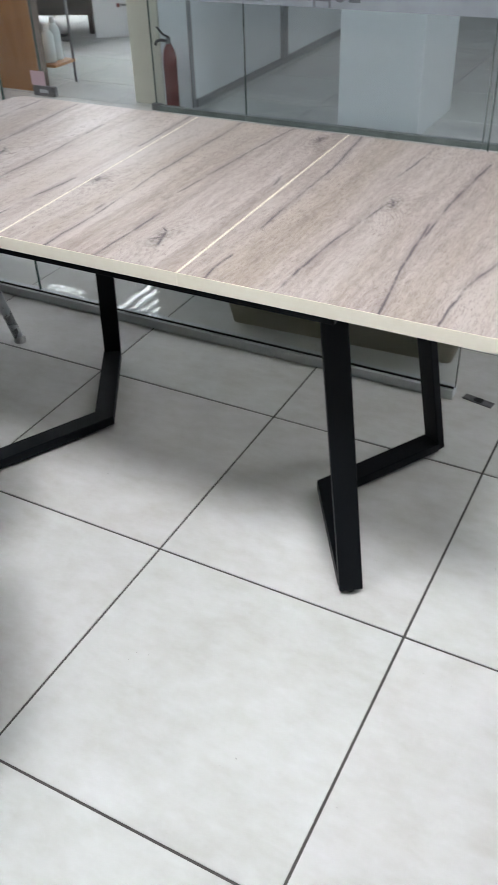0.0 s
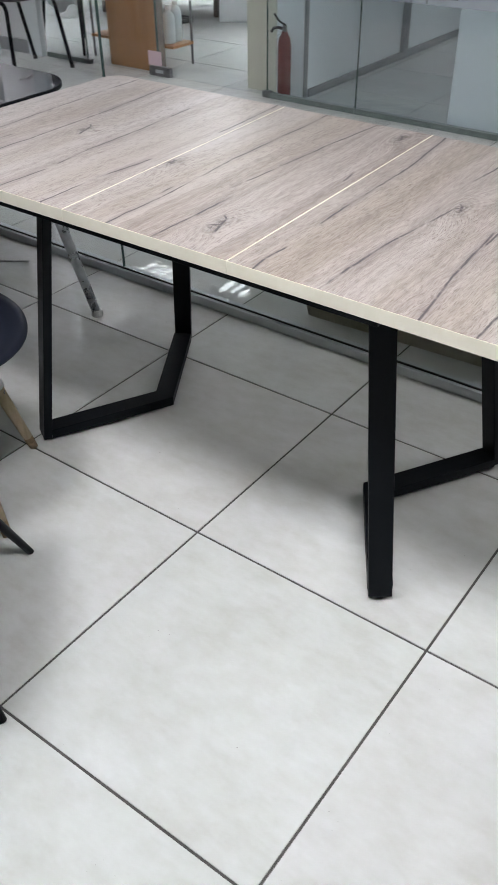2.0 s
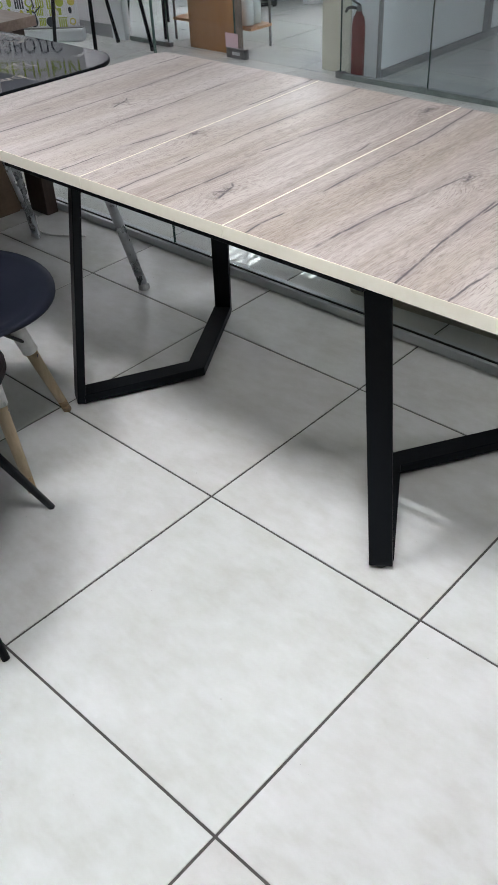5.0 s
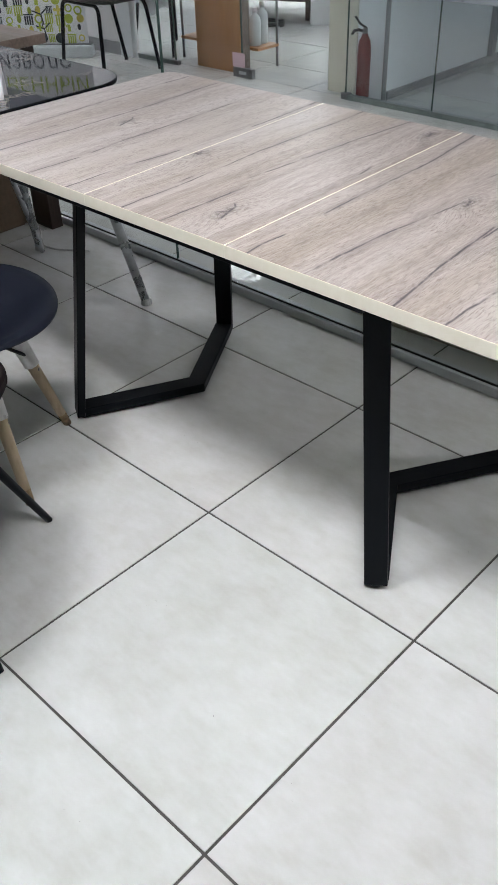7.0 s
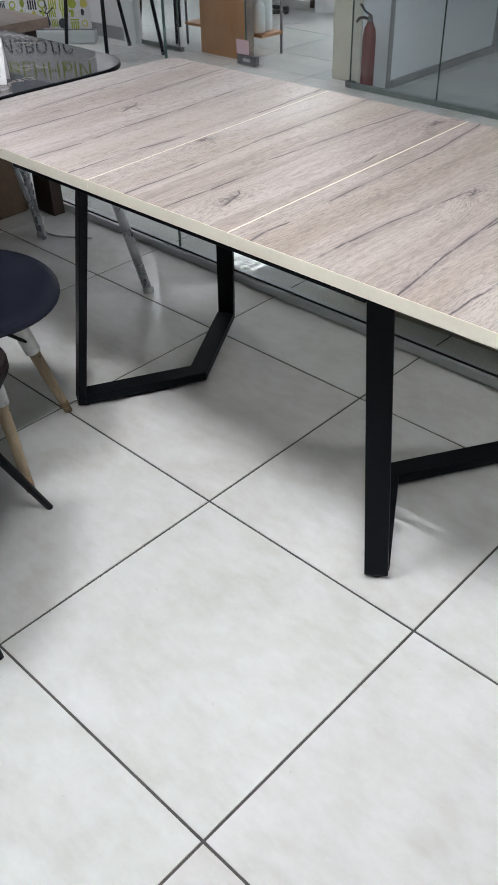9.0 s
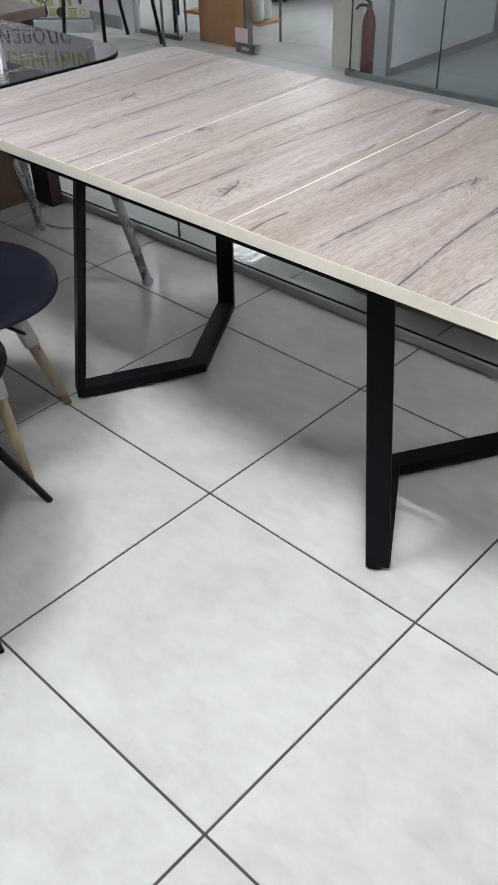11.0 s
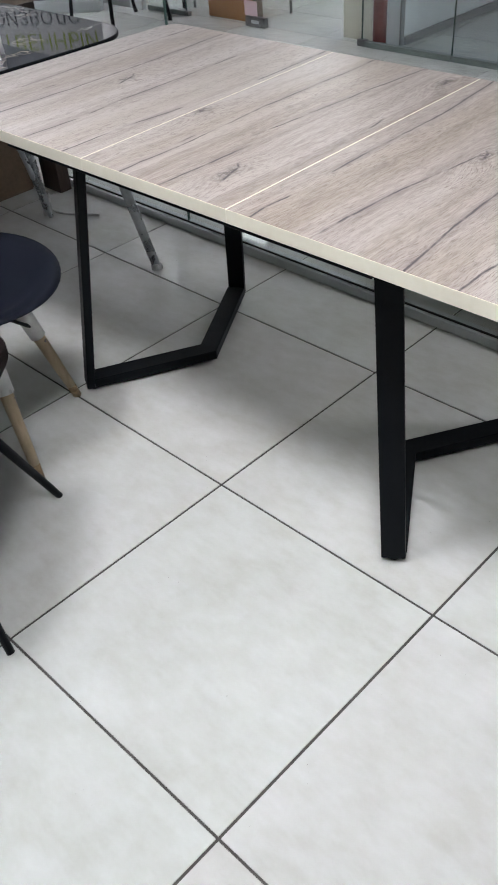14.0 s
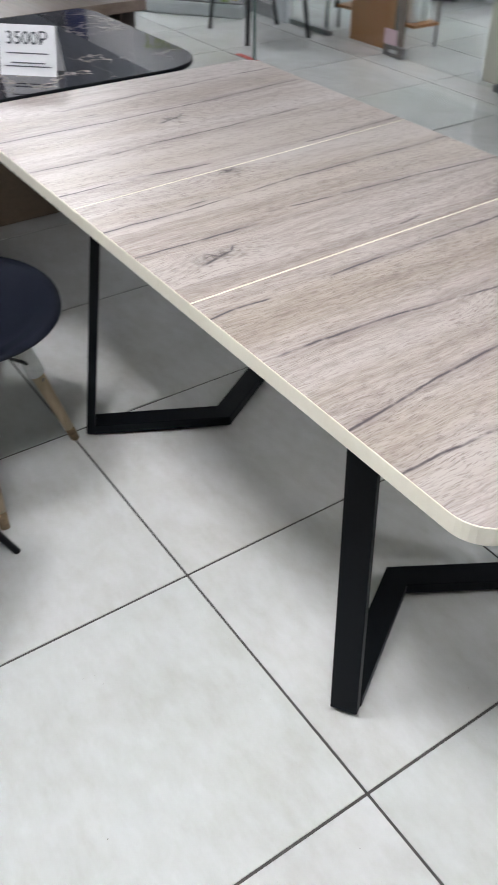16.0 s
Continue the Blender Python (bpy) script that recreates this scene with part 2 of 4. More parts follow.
        halo = one if halo is None else math_node(t, "MAXIMUM", halo, one)
    col = mixed(t, halo, col, (0.17, 0.125, 0.12))
    col = mixed(t, crack, col, (0.075, 0.060, 0.068))
    rift = ranged(t, math_node(t, "ABSOLUTE", math_node(t, "SUBTRACT", noise_tex(t, p, 45.0, 3.0), 0.5)), 0.0, 0.045, 1.0, 0.25)
    col = mixed(t, math_node(t, "MULTIPLY", knot_mask, rift, True), col, (0.06, 0.045, 0.04))
    t.links.new(col, b.inputs["Base Color"])
    t.links.new(ranged(t, mid, 0.3, 0.7, 0.30, 0.44), b.inputs["Roughness"])
    bumped(t, b, fine, 0.12, 0.001)
    return m


def marble():
    m, t, b = nodes_of("black_marble_glass")
    p = place(t, True)
    n = noise_tex(t, p, 2.3, 6.0, 0.6)
    vein = ranged(t, math_node(t, "ABSOLUTE", math_node(t, "SUBTRACT", n, 0.5)), 0.0, 0.012, 1.0, 0.0, True)
    thin = ranged(t, math_node(t, "ABSOLUTE", math_node(t, "SUBTRACT", noise_tex(t, scaled(t, p, 1.0, 1.7, 1.0), 3.4, 5.0, 0.55), 0.47)), 0.0, 0.007, 0.7, 0.0, True)
    vein = math_node(t, "MAXIMUM", vein, thin)
    gap = ranged(t, noise_tex(t, p, 3.1, 2.0), 0.38, 0.58, 0.05, 0.75)
    tone = mixed(t, noise_tex(t, p, 1.6, 1.0), (0.40, 0.39, 0.41), (0.34, 0.29, 0.22))
    base = ramp(t, noise_tex(t, p, 6.0, 5.0), ((0.3, (0.012, 0.013, 0.019)), (0.7, (0.04, 0.041, 0.052))))
    t.links.new(mixed(t, math_node(t, "MULTIPLY", vein, gap), base, tone), b.inputs["Base Color"])
    b.inputs["Roughness"].default_value = 0.035
    b.inputs["Coat Weight"].default_value = 0.0
    b.inputs["Coat Roughness"].default_value = 0.02
    return m


def emitter(name, color, power):
    m = bpy.data.materials.new(name)
    m.use_nodes = True
    t = m.node_tree
    t.nodes.clear()
    out, e = t.nodes.new("ShaderNodeOutputMaterial"), t.nodes.new("ShaderNodeEmission")
    e.inputs[0].default_value, e.inputs[1].default_value = (*color, 1), power
    t.links.new(e.outputs[0], out.inputs[0])
    return m


TILE = tile_material()
GROUT = surface("grey_grout", (0.055, 0.052, 0.05), (0.10, 0.095, 0.09), 0.85, grain=300, cloud=8)
OAK = laminate()
CREAM = surface("cream_edge_band", (0.89, 0.85, 0.70), (0.94, 0.91, 0.78), 0.38, grain=90, cloud=5, bump=0.03)
BLACK = surface("black_powder_coat", (0.0030, 0.0045, 0.0062), (0.0050, 0.0068, 0.0092), 0.46, grain=700, cloud=6, bump=0.12, shine=0.13)
RUBBER = surface("black_plastic", (0.012, 0.012, 0.013), (0.02, 0.02, 0.022), 0.5, grain=300, bump=0.05)
SHELL = surface("black_shell_plastic", (0.008, 0.010, 0.017), (0.013, 0.016, 0.026), 0.45, grain=500, cloud=5, bump=0.06, shine=0.18)
BROWN_SHELL = surface("dark_brown_seat", (0.010, 0.007, 0.007), (0.018, 0.012, 0.012), 0.7, grain=400, cloud=5, bump=0.08, shine=0.15)
BEECH = surface("pale_beech", (0.42, 0.325, 0.20), (0.60, 0.49, 0.33), 0.45, grain=120, cloud=18, bump=0.15, own=True, stretch=(1, 1, 0.08))
BEECH_WORN = surface("worn_beech_end", (0.12, 0.085, 0.05), (0.38, 0.28, 0.16), 0.7, grain=150, cloud=40, bump=0.25, own=True)
SLEEVE = surface("milky_wrap", (0.50, 0.51, 0.50), (0.68, 0.69, 0.68), 0.3, grain=60, cloud=15, bump=0.3)
CHROME = surface("wrapped_chrome", (0.36, 0.39, 0.41), (0.62, 0.65, 0.67), 0.30, metal=0.75, grain=45, cloud=20, bump=0.5, spread=0.12)
ALU = surface("brushed_aluminium", (0.52, 0.56, 0.58), (0.62, 0.66, 0.68), 0.36, metal=0.25, grain=200, cloud=6, bump=0.05)
STEEL = surface("worn_steel", (0.14, 0.14, 0.15), (0.30, 0.30, 0.31), 0.35, metal=0.9, grain=150, cloud=25, bump=0.1)
# walls out of view, made dark so they bounce less fill light
SHOP_WALL = surface("darkened_shop_wall", (0.12, 0.12, 0.125), (0.16, 0.16, 0.165), 0.7, grain=120, cloud=1.5, bump=0.08)
WALL = surface("white_wall_paint", (0.66, 0.65, 0.66), (0.74, 0.73, 0.74), 0.7, grain=120, cloud=1.5, bump=0.08)
GLOSS_WHITE = surface("white_gloss_paint", (0.80, 0.84, 0.86), (0.87, 0.90, 0.92), 0.35, grain=90, cloud=2, bump=0.04)
CREAM_WALL = surface("cream_wall_paint", (0.62, 0.60, 0.50), (0.70, 0.68, 0.58), 0.7, grain=120, cloud=2, bump=0.08)
# ceiling out of view, darkened to lower the fill under the tables
CEILING = surface("darkened_ceiling_board", (0.28, 0.28, 0.285), (0.34, 0.34, 0.345), 0.85, grain=220, cloud=2, bump=0.2)
SKIRT = surface("grey_skirting", (0.24, 0.25, 0.26), (0.32, 0.33, 0.34), 0.5, grain=80, bump=0.05)
BROWN_WOOD = surface("brown_oak_board", (0.105, 0.078, 0.062), (0.215, 0.165, 0.135), 0.4, grain=110, cloud=14, bump=0.12, stretch=(0.08, 1, 1))
DARK_WOOD = surface("dark_walnut_panel", (0.025, 0.016, 0.013), (0.06, 0.038, 0.03), 0.45, grain=110, cloud=10, bump=0.1, stretch=(1, 1, 0.1))
ORANGE_WOOD = surface("orange_beech_veneer", (0.33, 0.15, 0.055), (0.47, 0.235, 0.095), 0.42, grain=90, cloud=9, bump=0.08, stretch=(1, 1, 0.06))
BEIGE = surface("beige_plastic", (0.40, 0.37, 0.27), (0.50, 0.47, 0.36), 0.45, grain=90, cloud=5, bump=0.05)
CARDBOARD = surface("brown_cardboard", (0.17, 0.125, 0.085), (0.25, 0.19, 0.135), 0.8, grain=70, cloud=6, bump=0.1)
WHITE = surface("white_card", (0.74, 0.75, 0.77), (0.80, 0.81, 0.83), 0.5, grain=60, cloud=4, bump=0.02)
PAPER_PINK = surface("pale_pink_paper", (0.66, 0.48, 0.54), (0.74, 0.57, 0.63), 0.7, grain=80, cloud=12)
BOTTLE = surface("white_bottle_plastic", (0.62, 0.68, 0.70), (0.70, 0.76, 0.78), 0.35, grain=60, cloud=8, bump=0.02)
RED = surface("red_enamel", (0.13, 0.014, 0.014), (0.19, 0.022, 0.02), 0.4, grain=80, cloud=8, bump=0.03)
TAPE = surface("red_floor_tape", (0.42, 0.045, 0.035), (0.56, 0.08, 0.06), 0.5, grain=90, cloud=20)
BLUE = surface("dark_blue_card", (0.035, 0.04, 0.16), (0.06, 0.07, 0.22), 0.5, grain=70, cloud=10)
LIME = surface("lime_print", (0.36, 0.44, 0.05), (0.46, 0.54, 0.09), 0.5, grain=40, cloud=10, bump=0)
GREEN = surface("green_print", (0.10, 0.26, 0.06), (0.15, 0.34, 0.09), 0.5, grain=40, cloud=10, bump=0)
YELLOW = surface("yellow_print", (0.60, 0.52, 0.10), (0.70, 0.62, 0.16), 0.5, grain=40, cloud=10, bump=0)
INK = surface("dark_ink", (0.025, 0.035, 0.045), (0.045, 0.055, 0.07), 0.5, grain=40, cloud=10, bump=0)
GREY_INK = surface("grey_ink", (0.10, 0.10, 0.12), (0.15, 0.15, 0.18), 0.5, grain=40, cloud=10, bump=0)
MARBLE = marble()
CLEAR = glass("clear_glass", (0.965, 0.98, 0.98), 1.0)
GREENISH = glass("green_tinted_glass", (0.925, 0.962, 0.975), 1.6)
EDGE = surface("green_glass_edge", (0.03, 0.06, 0.055), (0.07, 0.115, 0.10), 0.15, grain=80, cloud=20, bump=0)
CHANNEL = surface("green_grey_channel", (0.15, 0.185, 0.18), (0.22, 0.26, 0.25), 0.35, grain=80, cloud=10, bump=0.05)
LETTER = surface("grey_vinyl_letters", (0.07, 0.075, 0.09), (0.13, 0.135, 0.155), 0.5, grain=30, cloud=25, bump=0)
FROST = film("frosted_film", (0.46, 0.50, 0.55), 0.62)
PANEL = emitter("unseen_light_panel", (0.975, 0.968, 1.008), PANEL_POWER)
FAR_FILL = emitter("far_fill_light", (0.96, 0.97, 1.0), FAR_POWER)
TUBE = emitter("lamp_tube", (0.94, 0.97, 1.0), TUBE_POWER)
DIM_TUBE = emitter("streak_tube", (0.94, 0.97, 1.0), DIM_POWER)


# ---------------------------------------------------------------- builders
def link_mesh(name, bm, material, smooth=False):
    me = bpy.data.meshes.new(name)
    bmesh.ops.recalc_face_normals(bm, faces=bm.faces)
    bm.to_mesh(me)
    bm.free()
    me.materials.append(material)
    if smooth:
        me.polygons.foreach_set("use_smooth", [True] * len(me.polygons))
    return new(name, me)


def part(name, bm, material, parent, label="", smooth=False):
    ob = link_mesh(name, bm, material, smooth)
    ob.parent = parent
    if label:
        tagged(ob, label)
    return ob


def thing(name, label, category, at=(0, 0, 0), rz=0, group="", kind=""):
    ob = new(name)
    ob.matrix_basis = pose(*at, 0, 0, rz)
    return tagged(ob, label, category, group, kind)


def add_box(bm, lo, hi, bevel=0.0, segments=2, m=None):
    made = bmesh.ops.create_cube(bm, size=1.0)["verts"]
    for v in made:
        v.co = Vector([lo[k] + (v.co[k] + 0.5) * (hi[k] - lo[k]) for k in range(3)])
    if bevel:
        edges = list({e for v in made for e in v.link_edges})
        res = bmesh.ops.bevel(bm, geom=edges, offset=bevel, segments=segments, affect="EDGES", profile=0.5)
        made = list({v for f in res["faces"] for v in f.verts} | {v for v in made if v.is_valid})
    if m is not None:
        bmesh.ops.transform(bm, matrix=m, verts=[v for v in made if v.is_valid])
    return bm


def box(lo, hi, bevel=0.0, segments=2, m=None):
    return add_box(bmesh.new(), lo, hi, bevel, segments, m)


def add_beam(bm, a, b, w, h, side=None, bevel=0.002):
    """A square tube from a to b, w wide along side and h the other way."""
    a, b = Vector(a), Vector(b)
    z = (b - a).normalized()
    s = Vector(side) if side else (Vector((1, 0, 0)) if abs(z.z) > 0.7 else Vector((0, 0, 1)).cross(z))
    s = (s - z * s.dot(z)).normalized()
    u = z.cross(s)
    m = Matrix((s, u, z)).transposed().to_4x4()
    m.translation = a
    return add_box(bm, (-w / 2, -h / 2, 0), (w / 2, h / 2, (b - a).length), bevel, 2, m)


def beam(a, b, w, h, side=None, bevel=0.002):
    return add_beam(bmesh.new(), a, b, w, h, side, bevel)


def add_rod(bm, a, b, r0, r1=None, seg=14):
    a, b = Vector(a), Vector(b)
    r1 = r0 if r1 is None else r1
    q = (b - a).to_track_quat("Z", "Y").to_matrix().to_4x4()
    made = bmesh.ops.create_cone(bm, cap_ends=True, segments=seg, radius1=r0, radius2=r1, depth=(b - a).length)["verts"]
    bmesh.ops.transform(bm, matrix=Matrix.Translation((a + b) / 2) @ q, verts=made)
    return bm


def rod(a, b, r0, r1=None, seg=14):
    return add_rod(bmesh.new(), a, b, r0, r1, seg)


def add_pipe(bm, pts, r, seg=10):
    """A bent round tube through the points."""
    pts = [Vector(p) for p in pts]
    rings, side = [], None
    for k, p in enumerate(pts):
        d = (pts[min(k + 1, len(pts) - 1)] - pts[max(k - 1, 0)]).normalized()
        side = (side if side is not None else d.orthogonal())
        side = (side - d * side.dot(d)).normalized()
        up = d.cross(side)
        rings.append([bm.verts.new(p + r * (math.cos(2 * math.pi * j / seg) * side + math.sin(2 * math.pi * j / seg) * up)) for j in range(seg)])
    for a, b in zip(rings, rings[1:]):
        for j in range(seg):
            bm.faces.new((a[j], a[(j + 1) % seg], b[(j + 1) % seg], b[j]))
    bm.faces.new(rings[0]), bm.faces.new(rings[-1])
    return bm


def pipe(pts, r, seg=10):
    return add_pipe(bmesh.new(), pts, r, seg)


def rounded(x0, y0, x1, y1, radii, steps=10):
    """Corner points of a rectangle with a radius for each corner, counter-clockwise from the low one."""
    out = []
    for (cx, cy, sx, sy), r, start in zip(((x0, y0, 1, 1), (x1, y0, -1, 1), (x1, y1, -1, -1), (x0, y1, 1, -1)), radii, (180, 270, 0, 90)):
        if r < 1e-5:
            out.append((cx, cy))
            continue
        for k in range(steps + 1):
            a = radians(start + 90 * k / steps)
            out.append((cx + sx * r + r * math.cos(a), cy + sy * r + r * math.sin(a)))
    return out


def slab(points, z0, z1, bevel=0.0):
    bm = bmesh.new()
    f = bm.faces.new([bm.verts.new((x, y, z0)) for x, y in points])
    up = bmesh.ops.extrude_face_region(bm, geom=[f])["geom"]
    verts = [v for v in up if isinstance(v, bmesh.types.BMVert)]
    bmesh.ops.translate(bm, vec=(0, 0, z1 - z0), verts=verts)
    if bevel:
        edges = [e for e in bm.edges if abs(e.verts[0].co.z - e.verts[1].co.z) < 1e-6]
        bmesh.ops.bevel(bm, geom=edges, offset=bevel, segments=2, affect="EDGES", profile=0.5)
    return bm


def lathe(profile, seg=20):
    bm = bmesh.new()
    rings = []
    for r, z in profile:
        rings.append([bm.verts.new((r * math.cos(2 * math.pi * k / seg), r * math.sin(2 * math.pi * k / seg), z)) for k in range(seg)])
    for a, b in zip(rings, rings[1:]):
        for k in range(seg):
            bm.faces.new((a[k], a[(k + 1) % seg], b[(k + 1) % seg], b[k]))
    bm.faces.new(rings[0]), bm.faces.new(rings[-1])
    return bm


def lettering(text, size, depth=0.0006):
    """Flat letters in the xz plane, facing -y, as a bmesh."""
    cu = bpy.data.curves.new("letters", "FONT")
    cu.body, cu.size, cu.extrude, cu.align_x = text, size, depth, "CENTER"
    ob = new("letters", cu)
    me = bpy.data.meshes.new_from_object(ob.evaluated_get(bpy.context.evaluated_depsgraph_get()))
    bpy.data.objects.remove(ob)
    bm = bmesh.new()
    bm.from_mesh(me)
    bpy.data.meshes.remove(me)
    bmesh.ops.transform(bm, matrix=pose(0, 0, 0, 90, 0, 0), verts=bm.verts)
    return bm


def structure(name, bm, material, label, category):
    return tagged(link_mesh(name, bm, material), label, category, "", "structure")


# ---------------------------------------------------------------- the building
GX0, GX1, GY0, GY1 = -7.8, 4.2, -4.8, 8.4
floor = structure("floor", box((GX0, GY0, -0.12), (GX1, GY1, -0.0022)), GROUT, "polished light grey porcelain tiles with dark joints", "floor")
structure("ceiling", box((GX0, GY0, CEIL), (GX1, GY1, CEIL + 0.12)), CEILING, "plain unseen ceiling, darkened to grey to cut bounced light", "ceiling")
structure("wall_south", box((GX0 - 0.15, GY0 - 0.15, 0), (GX1 + 0.15, GY0, CEIL)), SHOP_WALL, "plain unseen shop wall, darkened to grey to cut bounced light", "wall")
structure("wall_east", box((GX1, GY0, 0), (GX1 + 0.15, GY1, CEIL)), SHOP_WALL, "plain unseen side wall, darkened to grey to cut bounced light", "wall")
structure("wall_west", box((GX0 - 0.15, GY0, 0), (GX0, GY1, CEIL)), SHOP_WALL, "plain unseen end wall, darkened to grey to cut bounced light", "wall")
structure("wall_north", box((GX0 - 0.15, GY1, 0), (GX1 + 0.15, GY1 + 0.15, CEIL)), WALL, "plain white painted back wall", "wall")

# glazed shop front beside the table
RY = 0.895
rail = thing("shopfront_rail", "grey aluminium floor channel holding the glass shop front", "rail", kind="structure")
part("channel", box((-1.84, RY, 0), (0.43, RY + 0.045, 0.031), 0.002), ALU, rail)
part("gasket", box((-1.84, RY + 0.0115, 0.031), (0.428, RY + 0.0165, 0.036)), RUBBER, rail, "black rubber gasket")
for k, (x0, x1) in enumerate(((-3.4, -1.0925), (-1.0885, 0.43))):
    w = thing(f"window_{k + 1}", "clear frameless glass shop front pane", "window", kind="structure")
    g = part("pane", box((x0, RY + 0.017, 0.0315), (x1, RY + 0.027, CEIL)), CLEAR, w)
    g.visible_shadow = False
    part("pane_edge", box((x1 - 0.0008, RY + 0.0168, 0.035), (x1 + 0.0008, RY + 0.0272, CEIL)), EDGE, w, "dark green polished glass edge")
    part("frosted_band", box((x0, RY + 0.0135, 1.0), (x1 - 0.002, RY + 0.0145, 1.32)), FROST, w, "milky frosted privacy film")
sign = thing("window_lettering", "grey mirrored lettering stuck on the frosted film", "lettering", (-0.045, RY + 0.012, 1.015))
bm = lettering("ЁЗДНЫЙ", 0.085, 0.0003)
wide = max(v.co.x for v in bm.verts) - min(v.co.x for v in bm.verts)
bmesh.ops.transform(bm, matrix=Matrix.Diagonal((-0.27 / wide, 1, 1, 1)), verts=bm.verts)
part("letters", bm, LETTER, sign)

# front of the shops across the corridor
FY = 3.17
for k, (x0, x1, mt) in enumerate(((-3.93, -3.545, CLEAR), (-3.541, -2.905, CLEAR), (-2.895, -2.055, CLEAR), (-2.045, -1.452, GREENISH), (-1.448, -0.107, GREENISH), (-0.103, 1.4, GREENISH), (1.404, 4.15, GREENISH))):
    w = thing(f"window_{k + 3}", "greenish frameless glass pane across the corridor" if mt is GREENISH else "clear frameless glass pane across the corridor", "window", kind="structure")
    g = part("pane", box((x0, FY, 0.012), (x1, FY + 0.01, CEIL)), mt, w)
    g.visible_shadow = False
    part("pane_edge", box((x1 - 0.001, FY - 0.0005, 0.012), (x1 + 0.002, FY + 0.0105, CEIL)), EDGE, w, "dark green polished glass edge")
    if mt is GREENISH or k == 0:
        part("floor_channel", box((x0, FY - 0.012, 0), (x1, FY + 0.022, 0.03), 0.002), CHANNEL, w, "green-grey floor channel")
patch = thing("door_patch_fitting", "dull steel bottom fitting on the glass door", "door fitting", (-2.89, FY - 0.012, 0.006))
part("plate", box((-0.085, 0, 0), (0.085, 0.034, 0.058), 0.004), STEEL, patch)
part("badge", box((-0.03, -0.003, 0.02), (0.035, 0, 0.04), 0.001), ALU, patch)
paper = thing("paper_note", "small pale pink paper note stuck on the glass door", "note", (-2.93, FY - 0.002, 0.066))
part("sheet", box((-0.055, 0, 0), (0.055, 0.001, 0.085)), PAPER_PINK, paper)
stop = thing("glass_clip", "small dark metal clip at the foot of the glass", "clip", (-2.05, FY - 0.012, 0))
part("body", box((-0.03, 0, 0), (0.03, 0.034, 0.038), 0.004), STEEL, stop)
clip = thing("glass_clip", "small dark metal clip at the foot of the glass", "clip", (-3.543, FY - 0.012, 0))
part("body", box((-0.03, 0, 0), (0.03, 0.034, 0.030), 0.004), STEEL, clip)
structure("wall_1", box((-7.8, FY - 0.02, 0), (-4.085, FY + 0.13, CEIL)), WALL, "white wall beside the glazed shop front", "wall")
structure("baseboard", box((-7.8, FY - 0.034, 0), (-4.085, FY - 0.02, 0.085), 0.002), SKIRT, "grey skirting along the white wall", "baseboard")
structure("trim", box((-4.085, FY - 0.045, 0), (-3.945, FY - 0.008, CEIL), 0.004), ALU, "grey metal post of the glazed front", "post")
structure("column", box((-2.27, 3.27, 0), (-2.06, 3.30, CEIL), 0.003), CREAM_WALL, "cream painted column behind the glass", "column")
structure("wall_2", box((-2.058, 3.275, 0), (-1.86, 8.4, CEIL)), GLOSS_WHITE, "white partition wall between the shops", "wall")
structure("baseboard_1", box((-1.86, 3.31, 0), (-1.845, 8.4, 0.045), 0.002), SKIRT, "grey skirting along the partition wall", "baseboard")
structure("column_1", box((-0.91, 3.21, 0), (-0.46, 3.80, CEIL), 0.004), GLOSS_WHITE, "white painted column behind the glass", "column")
structure("trim_1", box((-1.864, 3.268, 0), (-1.854, 3.30, CEIL)), SKIRT, "grey metal corner profile on the column", "trim")
structure("trim_2", box((-1.86, 4.45, 0.046), (-1.826, 4.50, CEIL)), SKIRT, "dark upright strip on the partition wall", "trim")

poster = thing("wall_poster", "dark blue wall poster with a red header", "poster", (-7.5, FY - 0.02, 1.15))
part("sheet", box((-0.26, -0.004, 0), (0.24, 0, 1.27)), BLUE, poster)
part("header", box((-0.26, -0.004, 1.272), (0.24, 0, 1.50)), RED, poster, "red header strip")

# lamps in the ceiling, several of them unseen and added as fill
def ceiling_lamp(label, x, y, material, bars):
    lamp = thing("ceiling_lamp", label, "ceiling lamp", (x, y, CEIL), group="ceiling lamps")
    bm = bmesh.new()
    for lo, hi in (((-0.30, -0.30), (0.30, -0.28)), ((-0.30, 0.28), (0.30, 0.30)), ((-0.30, -0.28), (-0.28, 0.28)), ((0.28, -0.28), (0.30, 0.28))):
        add_box(bm, (*lo, -0.03), (*hi, 0.0))
    part("frame", bm, CEILING, lamp)
    if not bars:
        part("diffuser", box((-0.279, -0.279, -0.02), (0.279, 0.279, -0.006)), material, lamp, "white opal diffuser")
        return lamp
    for k in range(4):
        c = -0.195 + 0.13 * k
        part("tube", box((c - 0.016, -0.27, -0.024), (c + 0.016, 0.27, -0.006)), material, lamp, "glowing white tube")
    return lamp


for label, spots, material, bars in (("square white opal ceiling panel, unseen, some added as fill light", PANELS, PANEL, False), ("unseen bright ceiling panel added to light the far shop", FAR_FILLS, FAR_FILL, False), ("recessed ceiling lamp with four white tubes", TUBE_LAMPS, TUBE, True),
                                     ("four dim ceiling tubes added to give streak reflections on the floor", DIM_LAMPS, DIM_TUBE, True)):
    lamp0 = ceiling_lamp(label, *spots[0], material, bars)
    if material is DIM_TUBE:
        lamp0.matrix_basis = pose(*spots[0], CEIL, 0, 0, 90)
    for x, y in spots[1:]:
        copy_thing(lamp0, pose(x, y, CEIL))

# ---------------------------------------------------------------- the extending table
TX0, TX1, TY0, TY1, TZ = -0.912, 0.738, -0.047, 0.785, 0.75
